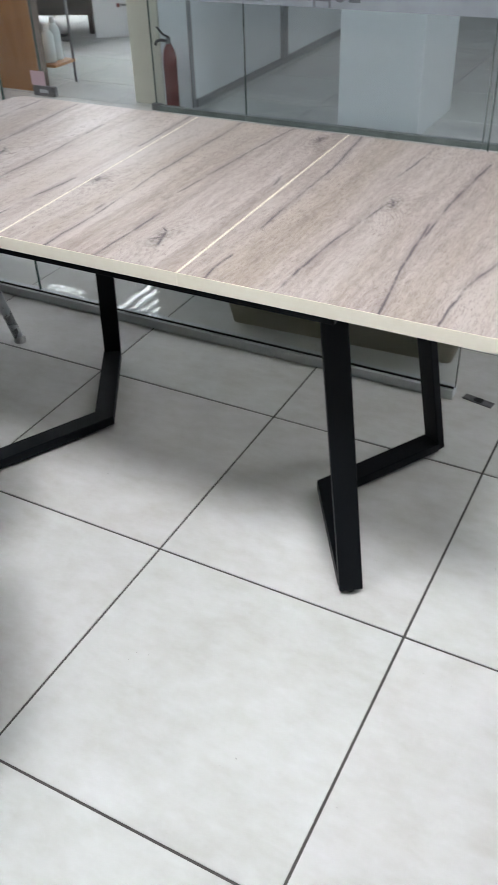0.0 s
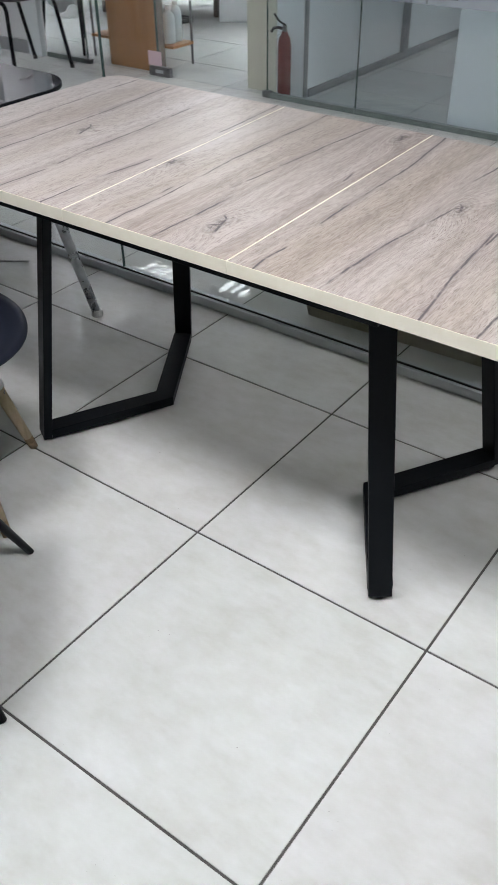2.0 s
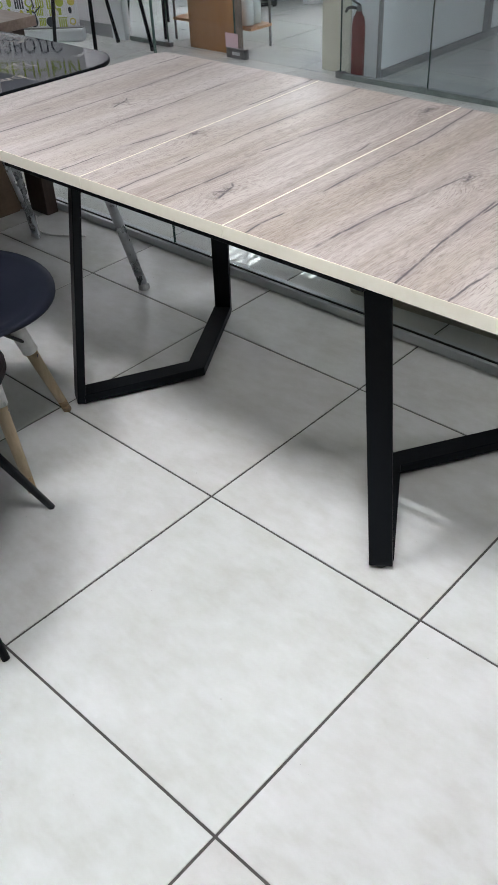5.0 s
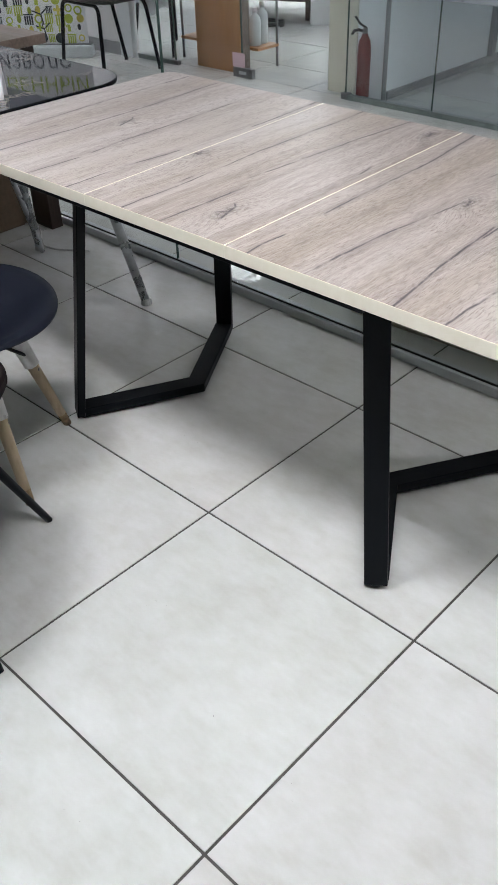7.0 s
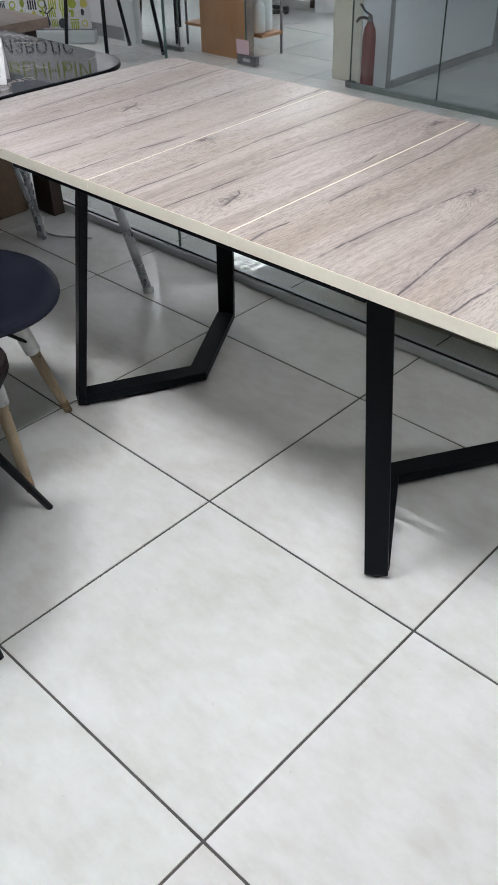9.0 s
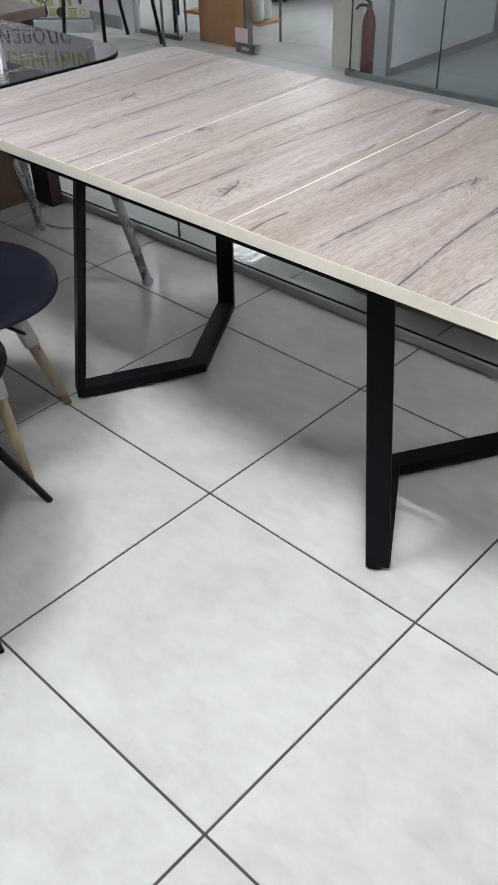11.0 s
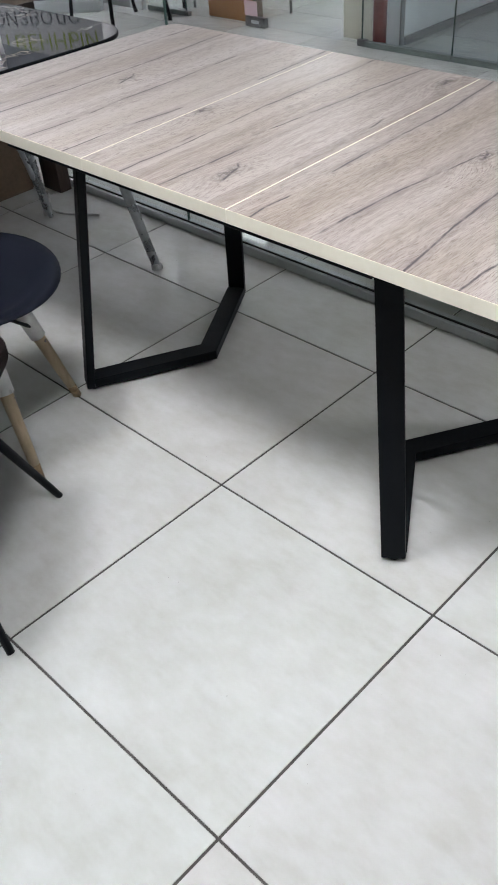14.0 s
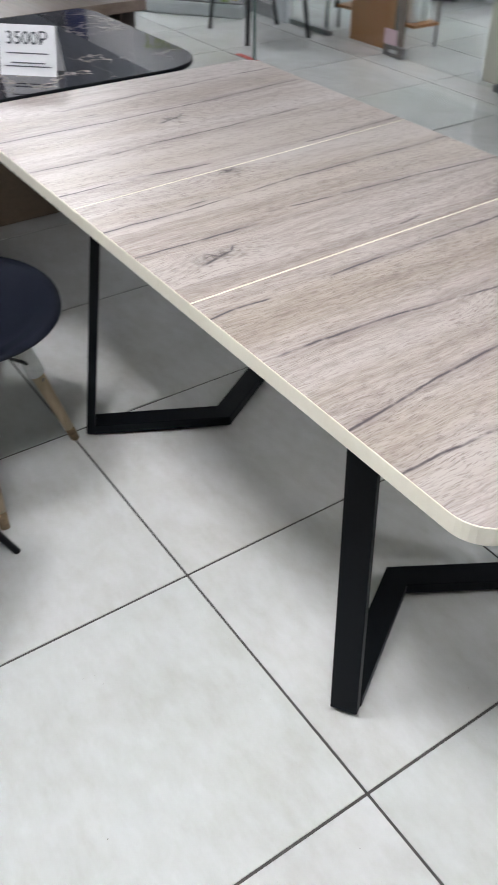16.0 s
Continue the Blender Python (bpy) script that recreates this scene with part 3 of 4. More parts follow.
S1, S2, LEAN1, LEAN2 = -0.259, 0.147, -0.042, -0.024
table = thing("extending_dining_table", "extending dining table, greyed oak top, cream edges, black steel legs", "table")


def leaf(x0, x1, radii, lean0, lean1):
    """One leaf; its ends lean a little, since the leaves were not pushed quite square together."""
    def set_askew(points):
        out = []
        for x, y in points:
            u, v = (x - x0) / (x1 - x0), (y - TY0) / (TY1 - TY0)
            out.append((x + v * (lean0 + (lean1 - lean0) * u), y))
        return out
    pts = rounded(x0, TY0, x1, TY1, radii)
    cx, cy = (x0 + x1) / 2, (TY0 + TY1) / 2
    b = part("tabletop_leaf", slab(set_askew(pts), TZ - 0.0255, TZ - 0.0004, 0.0005), CREAM, table, "leaf with cream edge band")
    inner = [(x - math.copysign(0.0020, x - cx), y - math.copysign(0.0016, y - cy)) for x, y in pts]
    part("wood_face", slab(set_askew(inner), TZ - 0.0004, TZ), OAK, b, "greyed oak laminate with dark cracks")


leaf(TX0, S1 - 0.0004, (0.055, 0, 0, 0.055), 0, LEAN1)
leaf(S1 + 0.0004, S2 - 0.0004, (0, 0, 0, 0), LEAN1, LEAN2)
leaf(S2 + 0.0004, TX1, (0, 0.055, 0.055, 0), LEAN2, 0)
for y in (TY0 + 0.066, TY1 - 0.066):
    part("slide_rail", box((-0.62, y - 0.016, TZ - 0.066), (0.42, y + 0.016, TZ - 0.026), 0.002), BLACK, table)
for x in (-0.50, 0.36):
    part("cross_rail", box((x - 0.02, TY0 + 0.083, TZ - 0.066), (x + 0.02, TY1 - 0.083, TZ - 0.026), 0.002), BLACK, table)


def leg_frame(near, bend, far, inward):
    nf, bd, ff = Vector((*near, 0.012)), Vector((*bend, 0.012)), Vector((*far, 0.012))
    top_n = Vector((near[0] + 0.09 * inward, near[1] + 0.055, TZ - 0.04))
    top_f = Vector((far[0] + 0.09 * inward, far[1] - 0.075, TZ - 0.04))
    for foot, top, to in ((nf, top_n, bd - nf), (ff, top_f, bd - ff)):
        d = to.normalized()
        across = Vector((-d.y, d.x, 0))
        leg = part("leg", beam(foot, top, 0.051, 0.022, across), BLACK, table)
        part("glide", lathe([(0.014, -foot.z), (0.016, -foot.z + 0.004), (0.016, -0.004), (0.006, 0.0)], 14), RUBBER, leg, "round black levelling foot").location = foot + d * 0.012
        part("mounting_plate", box((top.x - 0.05, top.y - 0.035, TZ - 0.040), (top.x + 0.05, top.y + 0.035, TZ - 0.0265)), BLACK, table)
    part("foot_bar", bent_bar((nf, bd, ff), 0.054, 0.010, 0.037), BLACK, table, "bent floor bar")


def bent_bar(pts, w, z0, z1):
    """A flat tube with one mitred bend, laid on the floor."""
    a, b, c = (Vector((p.x, p.y)) for p in pts)
    d, e = (b - a).normalized(), (c - b).normalized()
    a, c = a + d * 0.012, c - e * 0.012
    n, m = Vector((-d.y, d.x)), Vector((-e.y, e.x))
    mitre = (n + m).normalized() * (w / 2) / (n + m).normalized().dot(n)
    left, right = [a + n * w / 2, b + mitre, c + m * w / 2], [a - n * w / 2, b - mitre, c - m * w / 2]
    return slab([(p.x, p.y) for p in right + left[::-1]], z0, z1, 0.002)


leg_frame((0.452, 0.070), (0.278, 0.350), (0.456, 0.652), -1)
leg_frame((-0.574, 0.050), (-0.414, 0.361), (-0.605, 0.672), 1)

# ---------------------------------------------------------------- marble-topped table and brown table
mt = thing("marble_top_table", "square table with glossy black marble top and film-wrapped chrome legs", "table", (-1.300, 0.265, 0))
part("tabletop", slab(rounded(-0.4485, -0.3985, 0.3815, 0.3985, (0.10, 0.10, 0.15, 0.15), 16), 0.7548, 0.756), MARBLE, mt, "black marble-look glass top")
part("edge_frame", slab(rounded(-0.45, -0.40, 0.383, 0.40, (0.10, 0.10, 0.15, 0.15), 16), 0.743, 0.7548, 0.002), BLACK, mt, "black edge")
for fx, fy in ((0.343, 0.37), (-0.346, 0.407), (0.343, -0.36), (-0.346, -0.36)):
    leg = part("leg", rod((fx, fy, 0.004), (0.66 * fx, 0.66 * fy, 0.743), 0.015, 0.021), CHROME, mt, "chrome leg in crumpled clear film", True)
    part("foot_cap", lathe([(0.019, 0.0), (0.020, 0.006), (0.017, 0.022)], 14), SLEEVE, leg).location = (fx, fy, 0.0)
    if fx < 0:
        part("leg_brace", rod((fx - 0.035 * fx / abs(fx), fy - 0.012, 0.004), (fx - 0.12 * fx / abs(fx), 0.45 * fy, 0.743), 0.009, 0.012), CHROME, leg, "thinner chrome brace tube", True)

bt = thing("brown_table", "brown oak table with thick top on dark panel legs", "table", (-2.35, 0.28, 0))
part("tabletop", box((-0.66, -0.62, 0.722), (0.66, 0.605, 0.757), 0.003), BROWN_WOOD, bt, "thick brown oak board")
part("panel_leg", box((0.46, 0.545, 0), (0.578, 0.60, 0.722), 0.002), DARK_WOOD, bt, "dark walnut panel leg")
part("panel_leg", box((-0.50, -0.55, 0), (-0.46, 0.55, 0.722), 0.002), DARK_WOOD, bt)
part("apron", box((-0.46, 0.40, 0.60), (0.46, 0.425, 0.722), 0.002), DARK_WOOD, bt)
carton = thing("carton", "plain brown cardboard carton under the tables", "box", (-2.10, 0.55, 0), 0)
part("body", box((-0.25, -0.30, 0), (0.19, 0.27, 0.44), 0.004), CARDBOARD, carton)
part("flap", box((-0.245, -0.295, 0.44), (0.185, -0.018, 0.444)), CARDBOARD, carton)
part("flap", box((-0.245, -0.012, 0.44), (0.185, 0.265, 0.444)), CARDBOARD, carton)
cable = thing("floor_cable", "thin white cable lying on the floor", "cable", (-1.72, 0.75, 0))
part("lead", pipe([(-0.25 + 0.5 * k / 24, 0.05 * math.sin(k / 3.4), 0.0045) for k in range(25)], 0.004, 8), SLEEVE, cable, "", True)

card = thing("price_card", "white folded price card on the marble table", "price card", (-1.06, 0.205, 0.756), 47)
part("sheet", box((-0.075, 0, 0), (0.075, 0.0015, 0.115), 0, 2, pose(0, 0, 0, -14, 0, 0)), WHITE, card)
part("back_sheet", box((-0.075, 0, 0), (0.075, 0.0015, 0.115), 0, 2, pose(0, 0.058, 0, 14, 0, 0)), WHITE, card)
bm = lettering("3500Р", 0.042)
bmesh.ops.transform(bm, matrix=pose(0, 0, 0, -14, 0, 0) @ pose(0.0, -0.0012, 0.072), verts=bm.verts)
part("price_lettering", bm, INK, card)
bm = bmesh.new()
for z, w in ((0.02, 0.12), (0.028, 0.09), (0.05, 0.11)):
    add_box(bm, (-w / 2, -0.0012, z), (w / 2, -0.0004, z + 0.003), 0, 2, pose(0, 0, 0, -14, 0, 0))
part("print_line", bm, GREY_INK, card)


# ---------------------------------------------------------------- chairs in the shop
def seat_shell(radius, rise):
    """A moulded bucket: round dished seat whose rear sweeps up into a back."""
    bm = bmesh.new()
    rings, seg = 14, 56
    rows = [[bm.verts.new((0, 0, 0.005))]]
    for k in range(1, rings + 1):
        q = k / rings
        row = []
        for j in range(seg):
            a = 2 * math.pi * j / seg
            x, y = radius * q * math.cos(a), radius * q * math.sin(a)
            back = max(0.0, (y / radius - 0.25) / 0.75)
            z = 0.045 * q ** 3 + rise * back ** 1.6 * (1 - 0.35 * (x / radius) ** 2)
            lip = 0.018 * max(0.0, q - 0.88) / 0.12 * max(0.0, -math.sin(a)) ** 2
            row.append(bm.verts.new((x, y - 0.09 * back ** 2 + 0.12 * back, z - lip)))
        rows.append(row)
    for j in range(seg):
        bm.faces.new((rows[0][0], rows[1][j], rows[1][(j + 1) % seg]))
    for a, b in zip(rows[1:], rows[2:]):
        for j in range(seg):
            bm.faces.new((a[j], b[j], b[(j + 1) % seg], a[(j + 1) % seg]))
    bmesh.ops.recalc_face_normals(bm, faces=bm.faces)
    bmesh.ops.solidify(bm, geom=bm.faces[:], thickness=0.007)
    return bm


def shell_chair(label, at, rz, seat_material, seat_label):
    ch = thing("shell_chair", label, "chair", at, rz)
    part("seat", seat_shell(0.25, 0.36), seat_material, ch, seat_label, True).location = (0.003, -0.008, 0.402)
    for sx, sy in ((1, -1), (-1, -1), (1, 1), (-1, 1)):
        foot, top = Vector((0.175 * sx, 0.175 * sy, 0.0)), Vector((0.088 * sx, 0.088 * sy, 0.40))
        mid, worn = foot.lerp(top, 0.56), foot.lerp(top, 0.10)
        leg = part("leg", rod(worn, mid, 0.0125, 0.0165, 16), BEECH, ch, "pale beech dowel leg", True)
        part("leg_end", rod(foot, worn, 0.0115, 0.0125, 16), BEECH_WORN, leg, "scuffed dirty leg end", True)
        part("leg_sleeve", rod(mid, top, 0.021, 0.024, 16), SLEEVE, leg, "white upper leg sleeve", True)
        part("screw", rod(mid + Vector((0.0, -0.019 * 1, -0.015)), mid + Vector((0, -0.012, -0.015)), 0.005), STEEL, leg)
    for sy in (-1, 1):
        part("wire_brace", pipe([(-0.135, 0.135 * sy, 0.235), (0.0, 0.09 * sy, 0.36), (0.135, 0.135 * sy, 0.235)], 0.005), BLACK, ch, "black wire brace", True)
    for sx in (-1, 1):
        part("wire_brace", pipe([(0.135 * sx, -0.135, 0.235), (0.09 * sx, 0.0, 0.36), (0.135 * sx, 0.135, 0.235)], 0.005), BLACK, ch, "", True)
    return ch


shell_chair("black shell chair on pale beech legs beside the table", (-0.603, -0.243, 0), 128, SHELL, "black moulded seat shell")


def slim_chair(label, at, rz):
    ch = thing("metal_leg_chair", label, "chair", at, rz)
    part("seat", slab(rounded(-0.235, -0.235, 0.235, 0.235, (0.10,) * 4), 0.435, 0.475, 0.012), BROWN_SHELL, ch, "dark upholstered seat pad")
    part("backrest", box((-0.19, 0.19, 0.50), (0.19, 0.225, 0.82), 0.015), BROWN_SHELL, ch)
    for sx in (-1, 1):
        for sy in (-1, 1):
            part("leg", rod((0.2275 * sx, 0.2275 * sy, 0.0), (0.085 * sx, 0.085 * sy, 0.44), 0.0085, 0.014, 14), BLACK, ch, "tapered black metal leg", True)
        part("back_post", rod((0.15 * sx, 0.19, 0.45), (0.15 * sx, 0.215, 0.55), 0.009), BLACK, ch)
    return ch


slim_chair("dark chair with tapered black metal legs", (-0.290, -0.600, 0), 131.7)

# ---------------------------------------------------------------- corridor
trough = thing("planter_trough", "long beige plastic planter trough on the corridor floor", "planter", (-0.015, 1.218, 0), 2.7)
bm = bmesh.new()
for z, gx, gy in ((0.0, 0.375, 0.15), (0.30, 0.43, 0.19)):
    pts = rounded(-gx, -gy, gx, gy, (0.02,) * 4, 4)
    ring = [bm.verts.new((x, y, z)) for x, y in pts]
    if z == 0:
        low = ring
bm.faces.new(low)
for k in range(len(low)):
    bm.faces.new((low[k], low[(k + 1) % len(low)], ring[(k + 1) % len(low)], ring[k]))
bmesh.ops.solidify(bm, geom=bm.faces[:], thickness=0.006)
part("tub", bm, BEIGE, trough)
part("soil", box((-0.41, -0.17, 0.25), (0.41, 0.17, 0.27)), CARDBOARD, trough, "brown filling")
plate = thing("floor_plate", "worn steel door lock plate let into the floor", "floor plate", (0.50, 0.922, 0), -12)
part("plate", box((-0.045, -0.014, 0), (0.045, 0.014, 0.003), 0.001), STEEL, plate)
part("socket", box((-0.013, -0.009, 0.003), (0.013, 0.009, 0.0036)), RUBBER, plate)
for x, y, w in ((-3.30, 2.43, 0.36), (-1.46, 2.42, 0.09)):
    strip = thing("floor_tape", "short strip of red tape on the corridor floor", "tape", (x, y, 0), 0, "floor tapes")
    part("strip", box((-w / 2, -0.02, 0), (w / 2, 0.02, 0.0012)), TAPE, strip)

stool = thing("corridor_chair", "black padded chair on two bent tube frames by the glass", "chair", (-3.81, 2.83, 0))


def bent_frame(f0, c0, c1, f1, r=0.06):
    """Foot, two rounded upper bends, foot."""
    f0, c0, c1, f1 = (Vector(v) for v in (f0, c0, c1, f1))
    pts = [f0]
    for p, q, n in ((f0, c0, c1), (c0, c1, f1)):
        a, b = q + (p - q).normalized() * r, q + (n - q).normalized() * r
        for k in range(7):
            w = k / 6
            pts.append((1 - w) ** 2 * a + 2 * w * (1 - w) * q + w * w * b)
    return pipe(pts + [f1], 0.0125, 12)


for f0, c0, c1, f1 in (((-0.30, -0.20, 0.006), (-0.255, -0.17, 0.43), (0.165, -0.20, 0.43), (0.205, -0.24, 0.006)),
                       ((-0.15, 0.24, 0.006), (-0.19, 0.18, 0.43), (0.20, 0.16, 0.43), (0.257, 0.20, 0.006))):
    fr = part("leg_frame", bent_frame(f0, c0, c1, f1), BLACK, stool, "bent black steel tube frame", True)
    for f in (f0, f1):
        part("foot_cap", rod((f[0], f[1], 0), (f[0], f[1], 0.022), 0.0145), RUBBER, fr)
bm = slab(rounded(-0.27, -0.23, 0.27, 0.21, (0.12,) * 4), 0.442, 0.485, 0.016)
part("seat", bm, RUBBER, stool, "black padded seat")
part("backrest", box((-0.23, 0.19, 0.56), (0.23, 0.225, 0.84), 0.016), RUBBER, stool, "black padded back")
for x in (-0.17, 0.17):
    part("back_post", rod((x, 0.17, 0.44), (x, 0.205, 0.60), 0.010), BLACK, stool)

# roll-up banner
ban = thing("rollup_banner", "white roll-up banner printed with green icons", "banner", (-4.42, 2.83, 0), 38)
part("base", box((-0.64, -0.055, 0), (0.25, 0.055, 0.086), 0.016), ALU, ban, "silver cassette base")
part("base_trim", box((-0.64, -0.03, 0.086), (0.25, 0.03, 0.092), 0.002), STEEL, ban)
part("sheet", box((-0.61, -0.002, 0.090), (0.225, 0.002, 2.0)), WHITE, ban, "white printed sheet")
part("pole", rod((-0.19, 0.02, 0.1), (-0.19, 0.02, 1.98), 0.008), ALU, ban)
part("top_clip", box((-0.615, -0.008, 1.99), (0.23, 0.008, 2.015), 0.003), ALU, ban)


def icon(kind, x, z, s, material):
    bm = bmesh.new()
    if kind == "disc":
        add_rod(bm, (x, -0.0022, z), (x, -0.0034, z), s, s, 18)
    elif kind == "ring":
        for k in range(14):
            a = 2 * math.pi * k / 14
            add_box(bm, (-0.18 * s, 0, -0.24 * s), (0.18 * s, 0.0012, 0.24 * s), 0, 2, pose(x + 0.8 * s * math.cos(a), -0.0034, z + 0.8 * s * math.sin(a), 0, -math.degrees(a), 0))
    elif kind == "cross":
        add_box(bm, (x - s, -0.0034, z - 0.3 * s), (x + s, -0.0022, z + 0.3 * s))
        add_box(bm, (x - 0.3 * s, -0.0040, z - s), (x + 0.3 * s, -0.0024, z + s))
    elif kind == "bin":
        for k in range(4):
            add_box(bm, (x - s + 0.52 * s * k, -0.0034, z - s), (x - s + 0.52 * s * k + 0.34 * s, -0.0022, z + 0.8 * s))
        add_box(bm, (x - 1.1 * s, -0.0034, z + 0.9 * s), (x + 1.1 * s, -0.0022, z + 1.15 * s))
    elif kind == "leaf":
        pts = [(0.55 * s * math.sin(math.pi * k / 8), s * math.cos(math.pi * k / 8)) for k in range(9)] + [(-0.55 * s * math.sin(math.pi * k / 8), -s * math.cos(math.pi * k / 8)) for k in range(1, 8)]
        f = bm.faces.new([bm.verts.new((x + a, -0.0034, z + b)) for a, b in pts])
        bmesh.ops.extrude_face_region(bm, geom=[f])
    elif kind == "blades":
        for a in (80, 200, 320):
            add_box(bm, (0, -0.0006, -0.08 * s), (1.25 * s, 0.0006, 0.08 * s), 0, 2, pose(x, -0.0030, z, 0, a, 0))
        add_box(bm, (x - 0.05 * s, -0.0034, z - 1.8 * s), (x + 0.05 * s, -0.0022, z))
    else:
        add_box(bm, (x - 0.45 * s, -0.0034, z - s), (x + 0.45 * s, -0.0022, z + s))
        add_box(bm, (x - 0.9 * s, -0.0034, z + 0.2 * s), (x - 0.5 * s, -0.0022, z + 0.9 * s))
    part("icon", bm, material, ban)


kinds, inks = ("disc", "ring", "cross", "bin", "leaf", "plug"), (LIME, GREEN, LIME, YELLOW, INK, LIME)
rng = random.Random(4)
for r in range(7):
    for c in range(11):
        if rng.random() < 0.92:
            icon(kinds[rng.randrange(6)], -0.555 + 0.073 * c + rng.uniform(-0.012, 0.012), 0.128 + 0.062 * r + rng.uniform(-0.010, 0.010), rng.uniform(0.021, 0.034), inks[rng.randrange(6)])
icon("blades", -0.10, 0.285, 0.055, INK)
icon("blades", -0.09, 0.19, 0.05, INK)
for text, size, x, z, material in (("ТВЕННЫЙ", 0.155, -0.175, 1.645, LIME), ("ОИЗВОДС", 0.135, -0.25, 1.49, INK)):
    bm = lettering(text, size, 0.0006)
    bmesh.ops.transform(bm, matrix=pose(x, -0.0032, z) @ Matrix.Diagonal((0.95, 1, 1, 1)), verts=bm.verts)
    part("banner_lettering", bm, material, ban)
bm = bmesh.new()
for k in range(6):
    add_box(bm, (-0.56 + 0.075 * k, -0.0034, 1.335), (-0.51 + 0.075 * k, -0.0022, 1.43))
part("banner_print", bm, INK, ban)

# ---------------------------------------------------------------- behind the far glass
rack = thing("shelf_rack", "metal rack with thin wooden shelves holding bottles", "shelf", (-3.30, 3.46, 0))
for x in (-0.37, 0.355):
    for y in (-0.09, 0.10):
        if x < 0 or y > 0:
            part("upright", rod((x, y, 0.0), (x, y, 1.25), 0.009), STEEL, rack, "", True)
for z in (0.125, 0.52, 0.92):
    part("shelf_board", box((-0.38, -0.10, z), (0.365, 0.11, z + 0.018), 0.002), ORANGE_WOOD, rack, "orange beech shelf board")
draped = thing("draped_chair", "black metal chair with a white cloth over its back", "chair", (-3.93, 3.52, 0))
part("seat", slab(rounded(-0.20, -0.20, 0.20, 0.20, (0.06,) * 4), 0.44, 0.47, 0.01), RUBBER, draped)
for x in (-0.19, 0.19):
    for y in (-0.19, 0.19):
        part("leg", rod((1.1 * x, 1.1 * y, 0), (0.85 * x, 0.85 * y, 0.44), 0.010, 0.012), BLACK, draped, "", True)
    part("back_post", rod((0.85 * x, -0.17, 0.44), (0.9 * x, -0.20, 0.86), 0.010), BLACK, draped)
bm = bmesh.new()
cols = [[bm.verts.new((-0.21 + 0.42 * k / 16, -0.215 - 0.012 * math.sin(k * 1.7) - 0.01 * math.cos(k * 0.9), z + (0.035 * math.sin(k * 0.55) if z < 0.5 else 0))) for z in (0.29, 0.50, 0.70, 0.88)] for k in range(17)]
for c, d in zip(cols, cols[1:]):
    for k in range(3):
        bm.faces.new((c[k], d[k], d[k + 1], c[k + 1]))
bmesh.ops.solidify(bm, geom=bm.faces[:], thickness=0.004)
part("cloth", bm, WHITE, draped, "white cloth hanging in soft folds", True)
board = thing("wood_cabinet", "tall orange beech veneer cabinet standing on the floor", "cabinet", (-3.19, 3.285, 0))
part("body", box((-0.215, -0.035, 0.0), (0.20, 0.055, 1.2), 0.003), ORANGE_WOOD, board)
part("edge_strip", box((0.2, -0.03, 0.004), (0.203, 0.05, 1.19)), BROWN_WOOD, board)
for k, (x, y, h) in enumerate(((0.275, -0.03, 0.225), (0.262, 0.055, 0.25))):
    bo = thing("bottle", "plain white plastic bottle with a screw cap", "bottle", (-3.30 + x, 3.46 + y, 0.143), 0, "bottles on the rack")
    part("body", lathe([(0.036, 0), (0.040, 0.006), (0.040, 0.66 * h), (0.034, 0.76 * h), (0.016, 0.84 * h), (0.015, 0.88 * h)], 22), BOTTLE, bo, "", True)
    part("cap", lathe([(0.018, 0.87 * h), (0.018, h), (0.013, h + 0.004)], 18), WHITE, bo, "white ribbed cap", True)

ext = thing("fire_extinguisher", "red fire extinguisher with black hose and handle", "fire extinguisher", (-1.968, 3.222, 0))
part("cylinder", lathe([(0.034, 0), (0.039, 0.012), (0.039, 0.28), (0.032, 0.325), (0.02, 0.345), (0.016, 0.36)], 24), RED, ext, "", True)
part("valve", rod((0, 0, 0.36), (0, 0, 0.39), 0.014), STEEL, ext)
part("handle", pipe([(0.01, 0, 0.39), (-0.03, -0.01, 0.41), (-0.065, -0.01, 0.445)], 0.006), RUBBER, ext, "black lever")
part("hose", pipe([(0.0, 0, 0.37), (-0.04, -0.01, 0.378), (-0.07, -0.01, 0.37), (-0.085, -0.01, 0.35)], 0.008), RUBBER, ext, "short black hose")

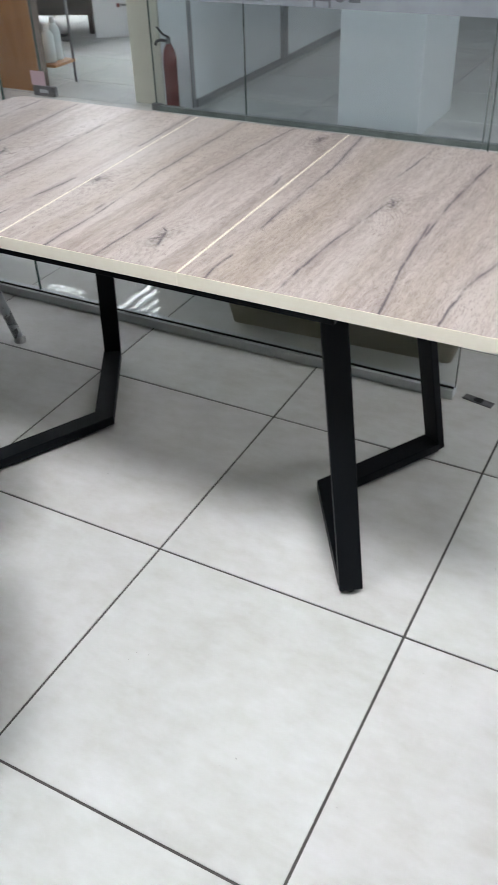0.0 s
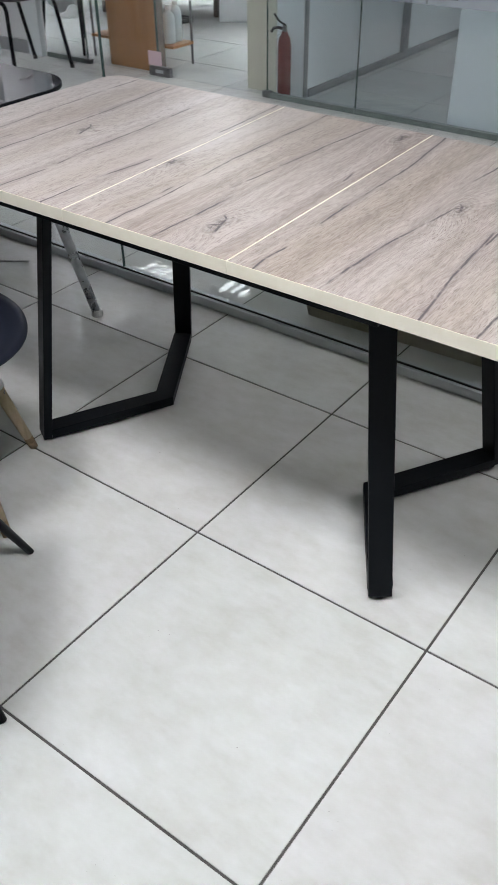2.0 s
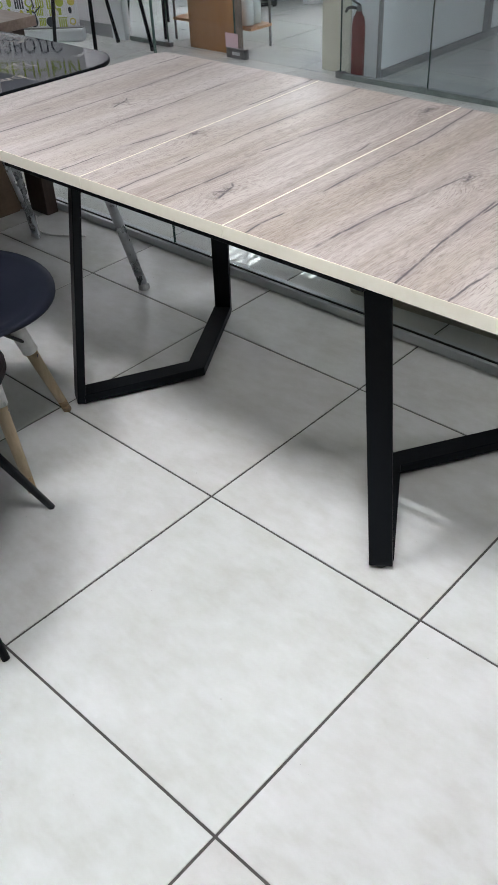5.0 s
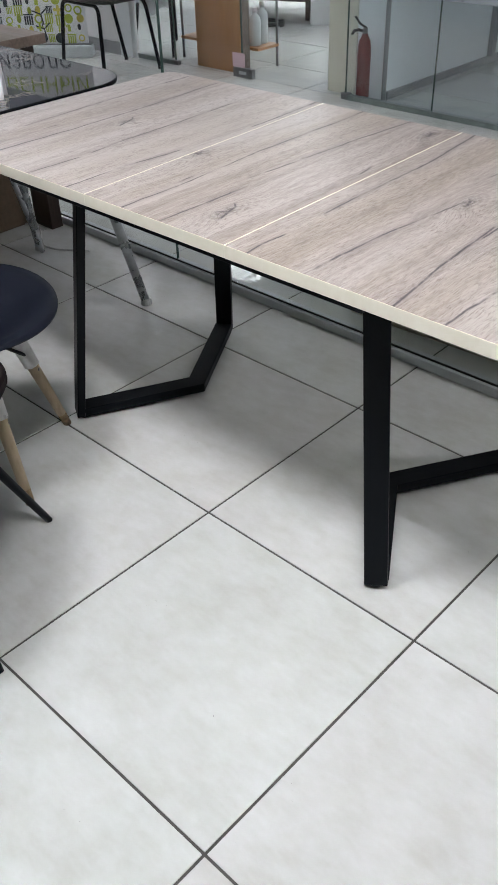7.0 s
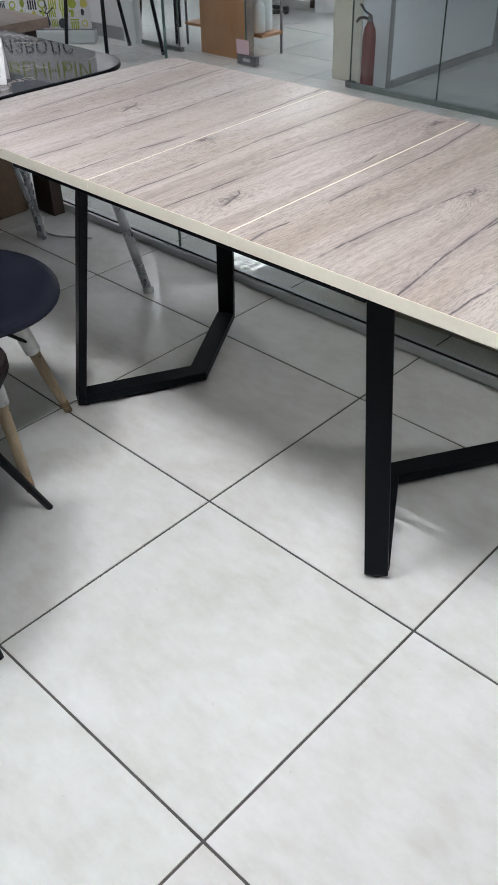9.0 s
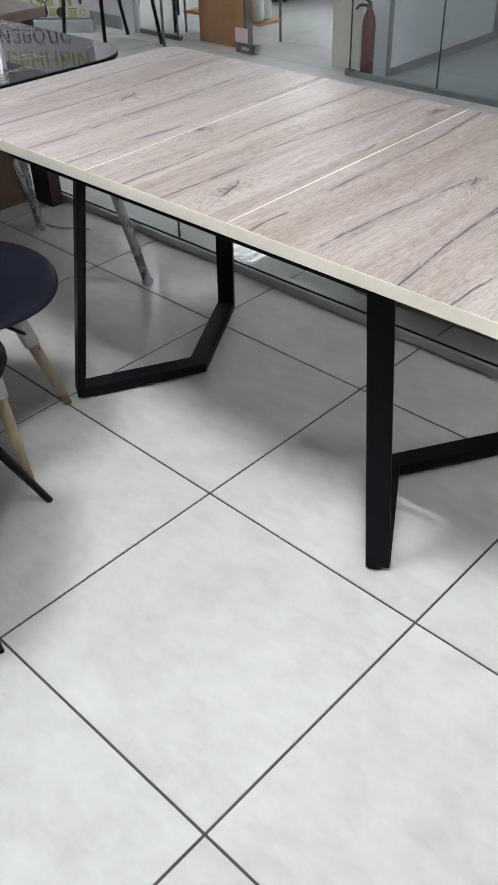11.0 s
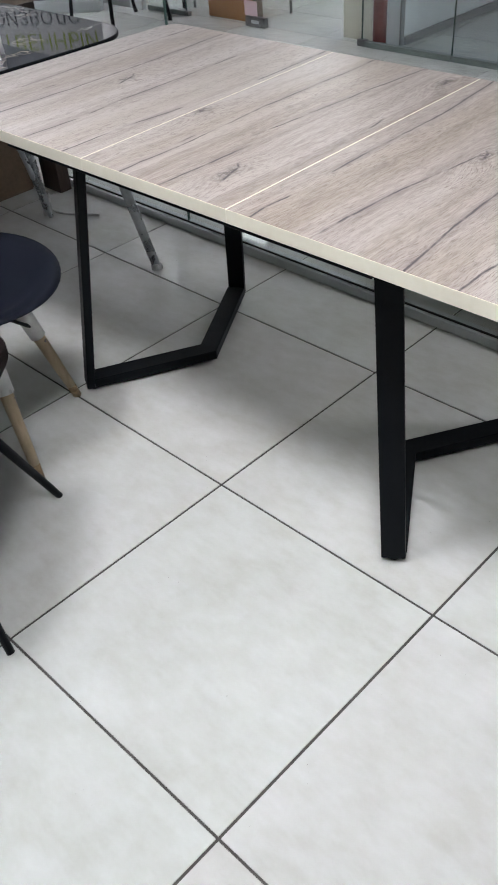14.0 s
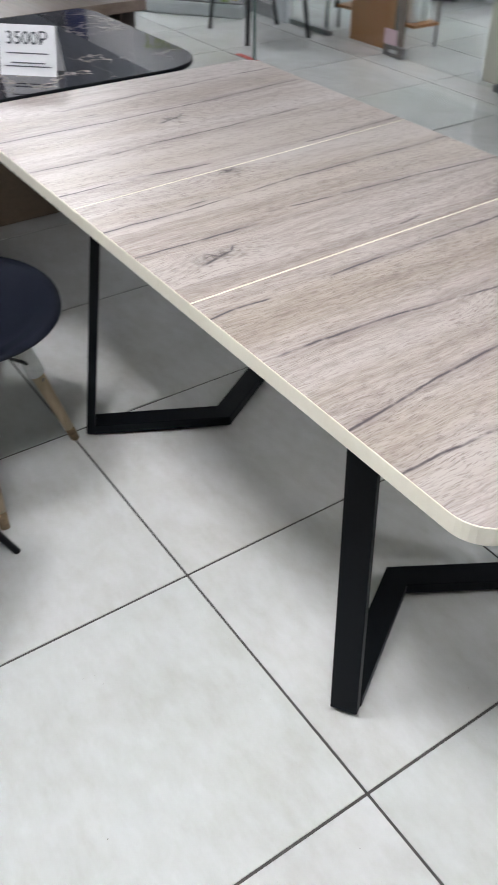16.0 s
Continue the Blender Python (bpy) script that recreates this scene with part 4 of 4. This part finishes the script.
wb = thing("white_carton", "white cardboard carton with a small red and dark mark", "box", (-3.58, 5.08, 0), 34)
part("body", box((-0.24, -0.22, 0), (0.24, 0.22, 0.40), 0.004), WHITE, wb)
part("mark", box((-0.055, -0.2215, 0.215), (-0.03, -0.2201, 0.245)), RED, wb)
part("mark_bar", box((-0.022, -0.2215, 0.224), (0.06, -0.2201, 0.238)), INK, wb)
bb = thing("blue_carton", "flat dark blue carton lying on the white one", "box", (-3.62, 5.08, 0.40), 34)
part("body", box((-0.20, -0.19, 0), (0.16, 0.19, 0.16), 0.004), BLUE, bb)
part("lid_line", box((-0.201, -0.191, 0.10), (0.161, 0.191, 0.104)), INK, bb)
dk = thing("slatted_bench", "low dark slatted bench behind the rack", "bench", (-4.35, 4.95, 0), 20)
for k in range(5):
    part("slat", box((-0.55, -0.26 + 0.11 * k, 0.36), (0.55, -0.18 + 0.11 * k, 0.385), 0.003), DARK_WOOD, dk)
for x in (-0.5, 0.5):
    for y in (-0.22, 0.22):
        part("leg", box((x - 0.02, y - 0.02, 0), (x + 0.02, y + 0.02, 0.36), 0.003), DARK_WOOD, dk)
part("back_panel", box((-0.55, 0.29, 0.05), (0.55, 0.32, 0.9), 0.003), DARK_WOOD, dk)
coil = thing("cable_coil", "dark cable coiled on the far shop floor", "cable", (-3.95, 4.55, 0))
part("loop", pipe([(0.16 * math.cos(k * 0.35), 0.13 * math.sin(k * 0.35), 0.008 + 0.0008 * k) for k in range(40)], 0.007, 8), RUBBER, coil, "", True)

# ---------------------------------------------------------------- floor tiles
PITCH, GAP = 0.6, 0.0054
bm = bmesh.new()
add_box(bm, (GAP / 2, GAP / 2, -0.009), (PITCH - GAP / 2, PITCH - GAP / 2, 0.0), 0.0008, 1)
first = part("tile", bm, TILE, floor)
first.location = (GX0, GY0, 0)
cells = [(i, j) for i in range(int(round((GX1 - GX0) / PITCH))) for j in range(int(round((GY1 - GY0) / PITCH))) if (i, j) != (0, 0)]
rest = []
for i, j in cells:
    x, y = GX0 + PITCH * i, GY0 + PITCH * j
    if -5.4 <= x < 2.4 and -2.4 <= y < 6.0:
        o = first.copy()
        scene.collection.objects.link(o)
        o.location = (x, y, 0)
    else:
        rest.append((x, y))
bm = bmesh.new()
for x, y in rest:
    add_box(bm, (x + GAP / 2, y + GAP / 2, -0.009), (x + PITCH - GAP / 2, y + PITCH - GAP / 2, 0.0))
tagged(part("outer_tiles", bm, TILE, floor), kind="stuff")
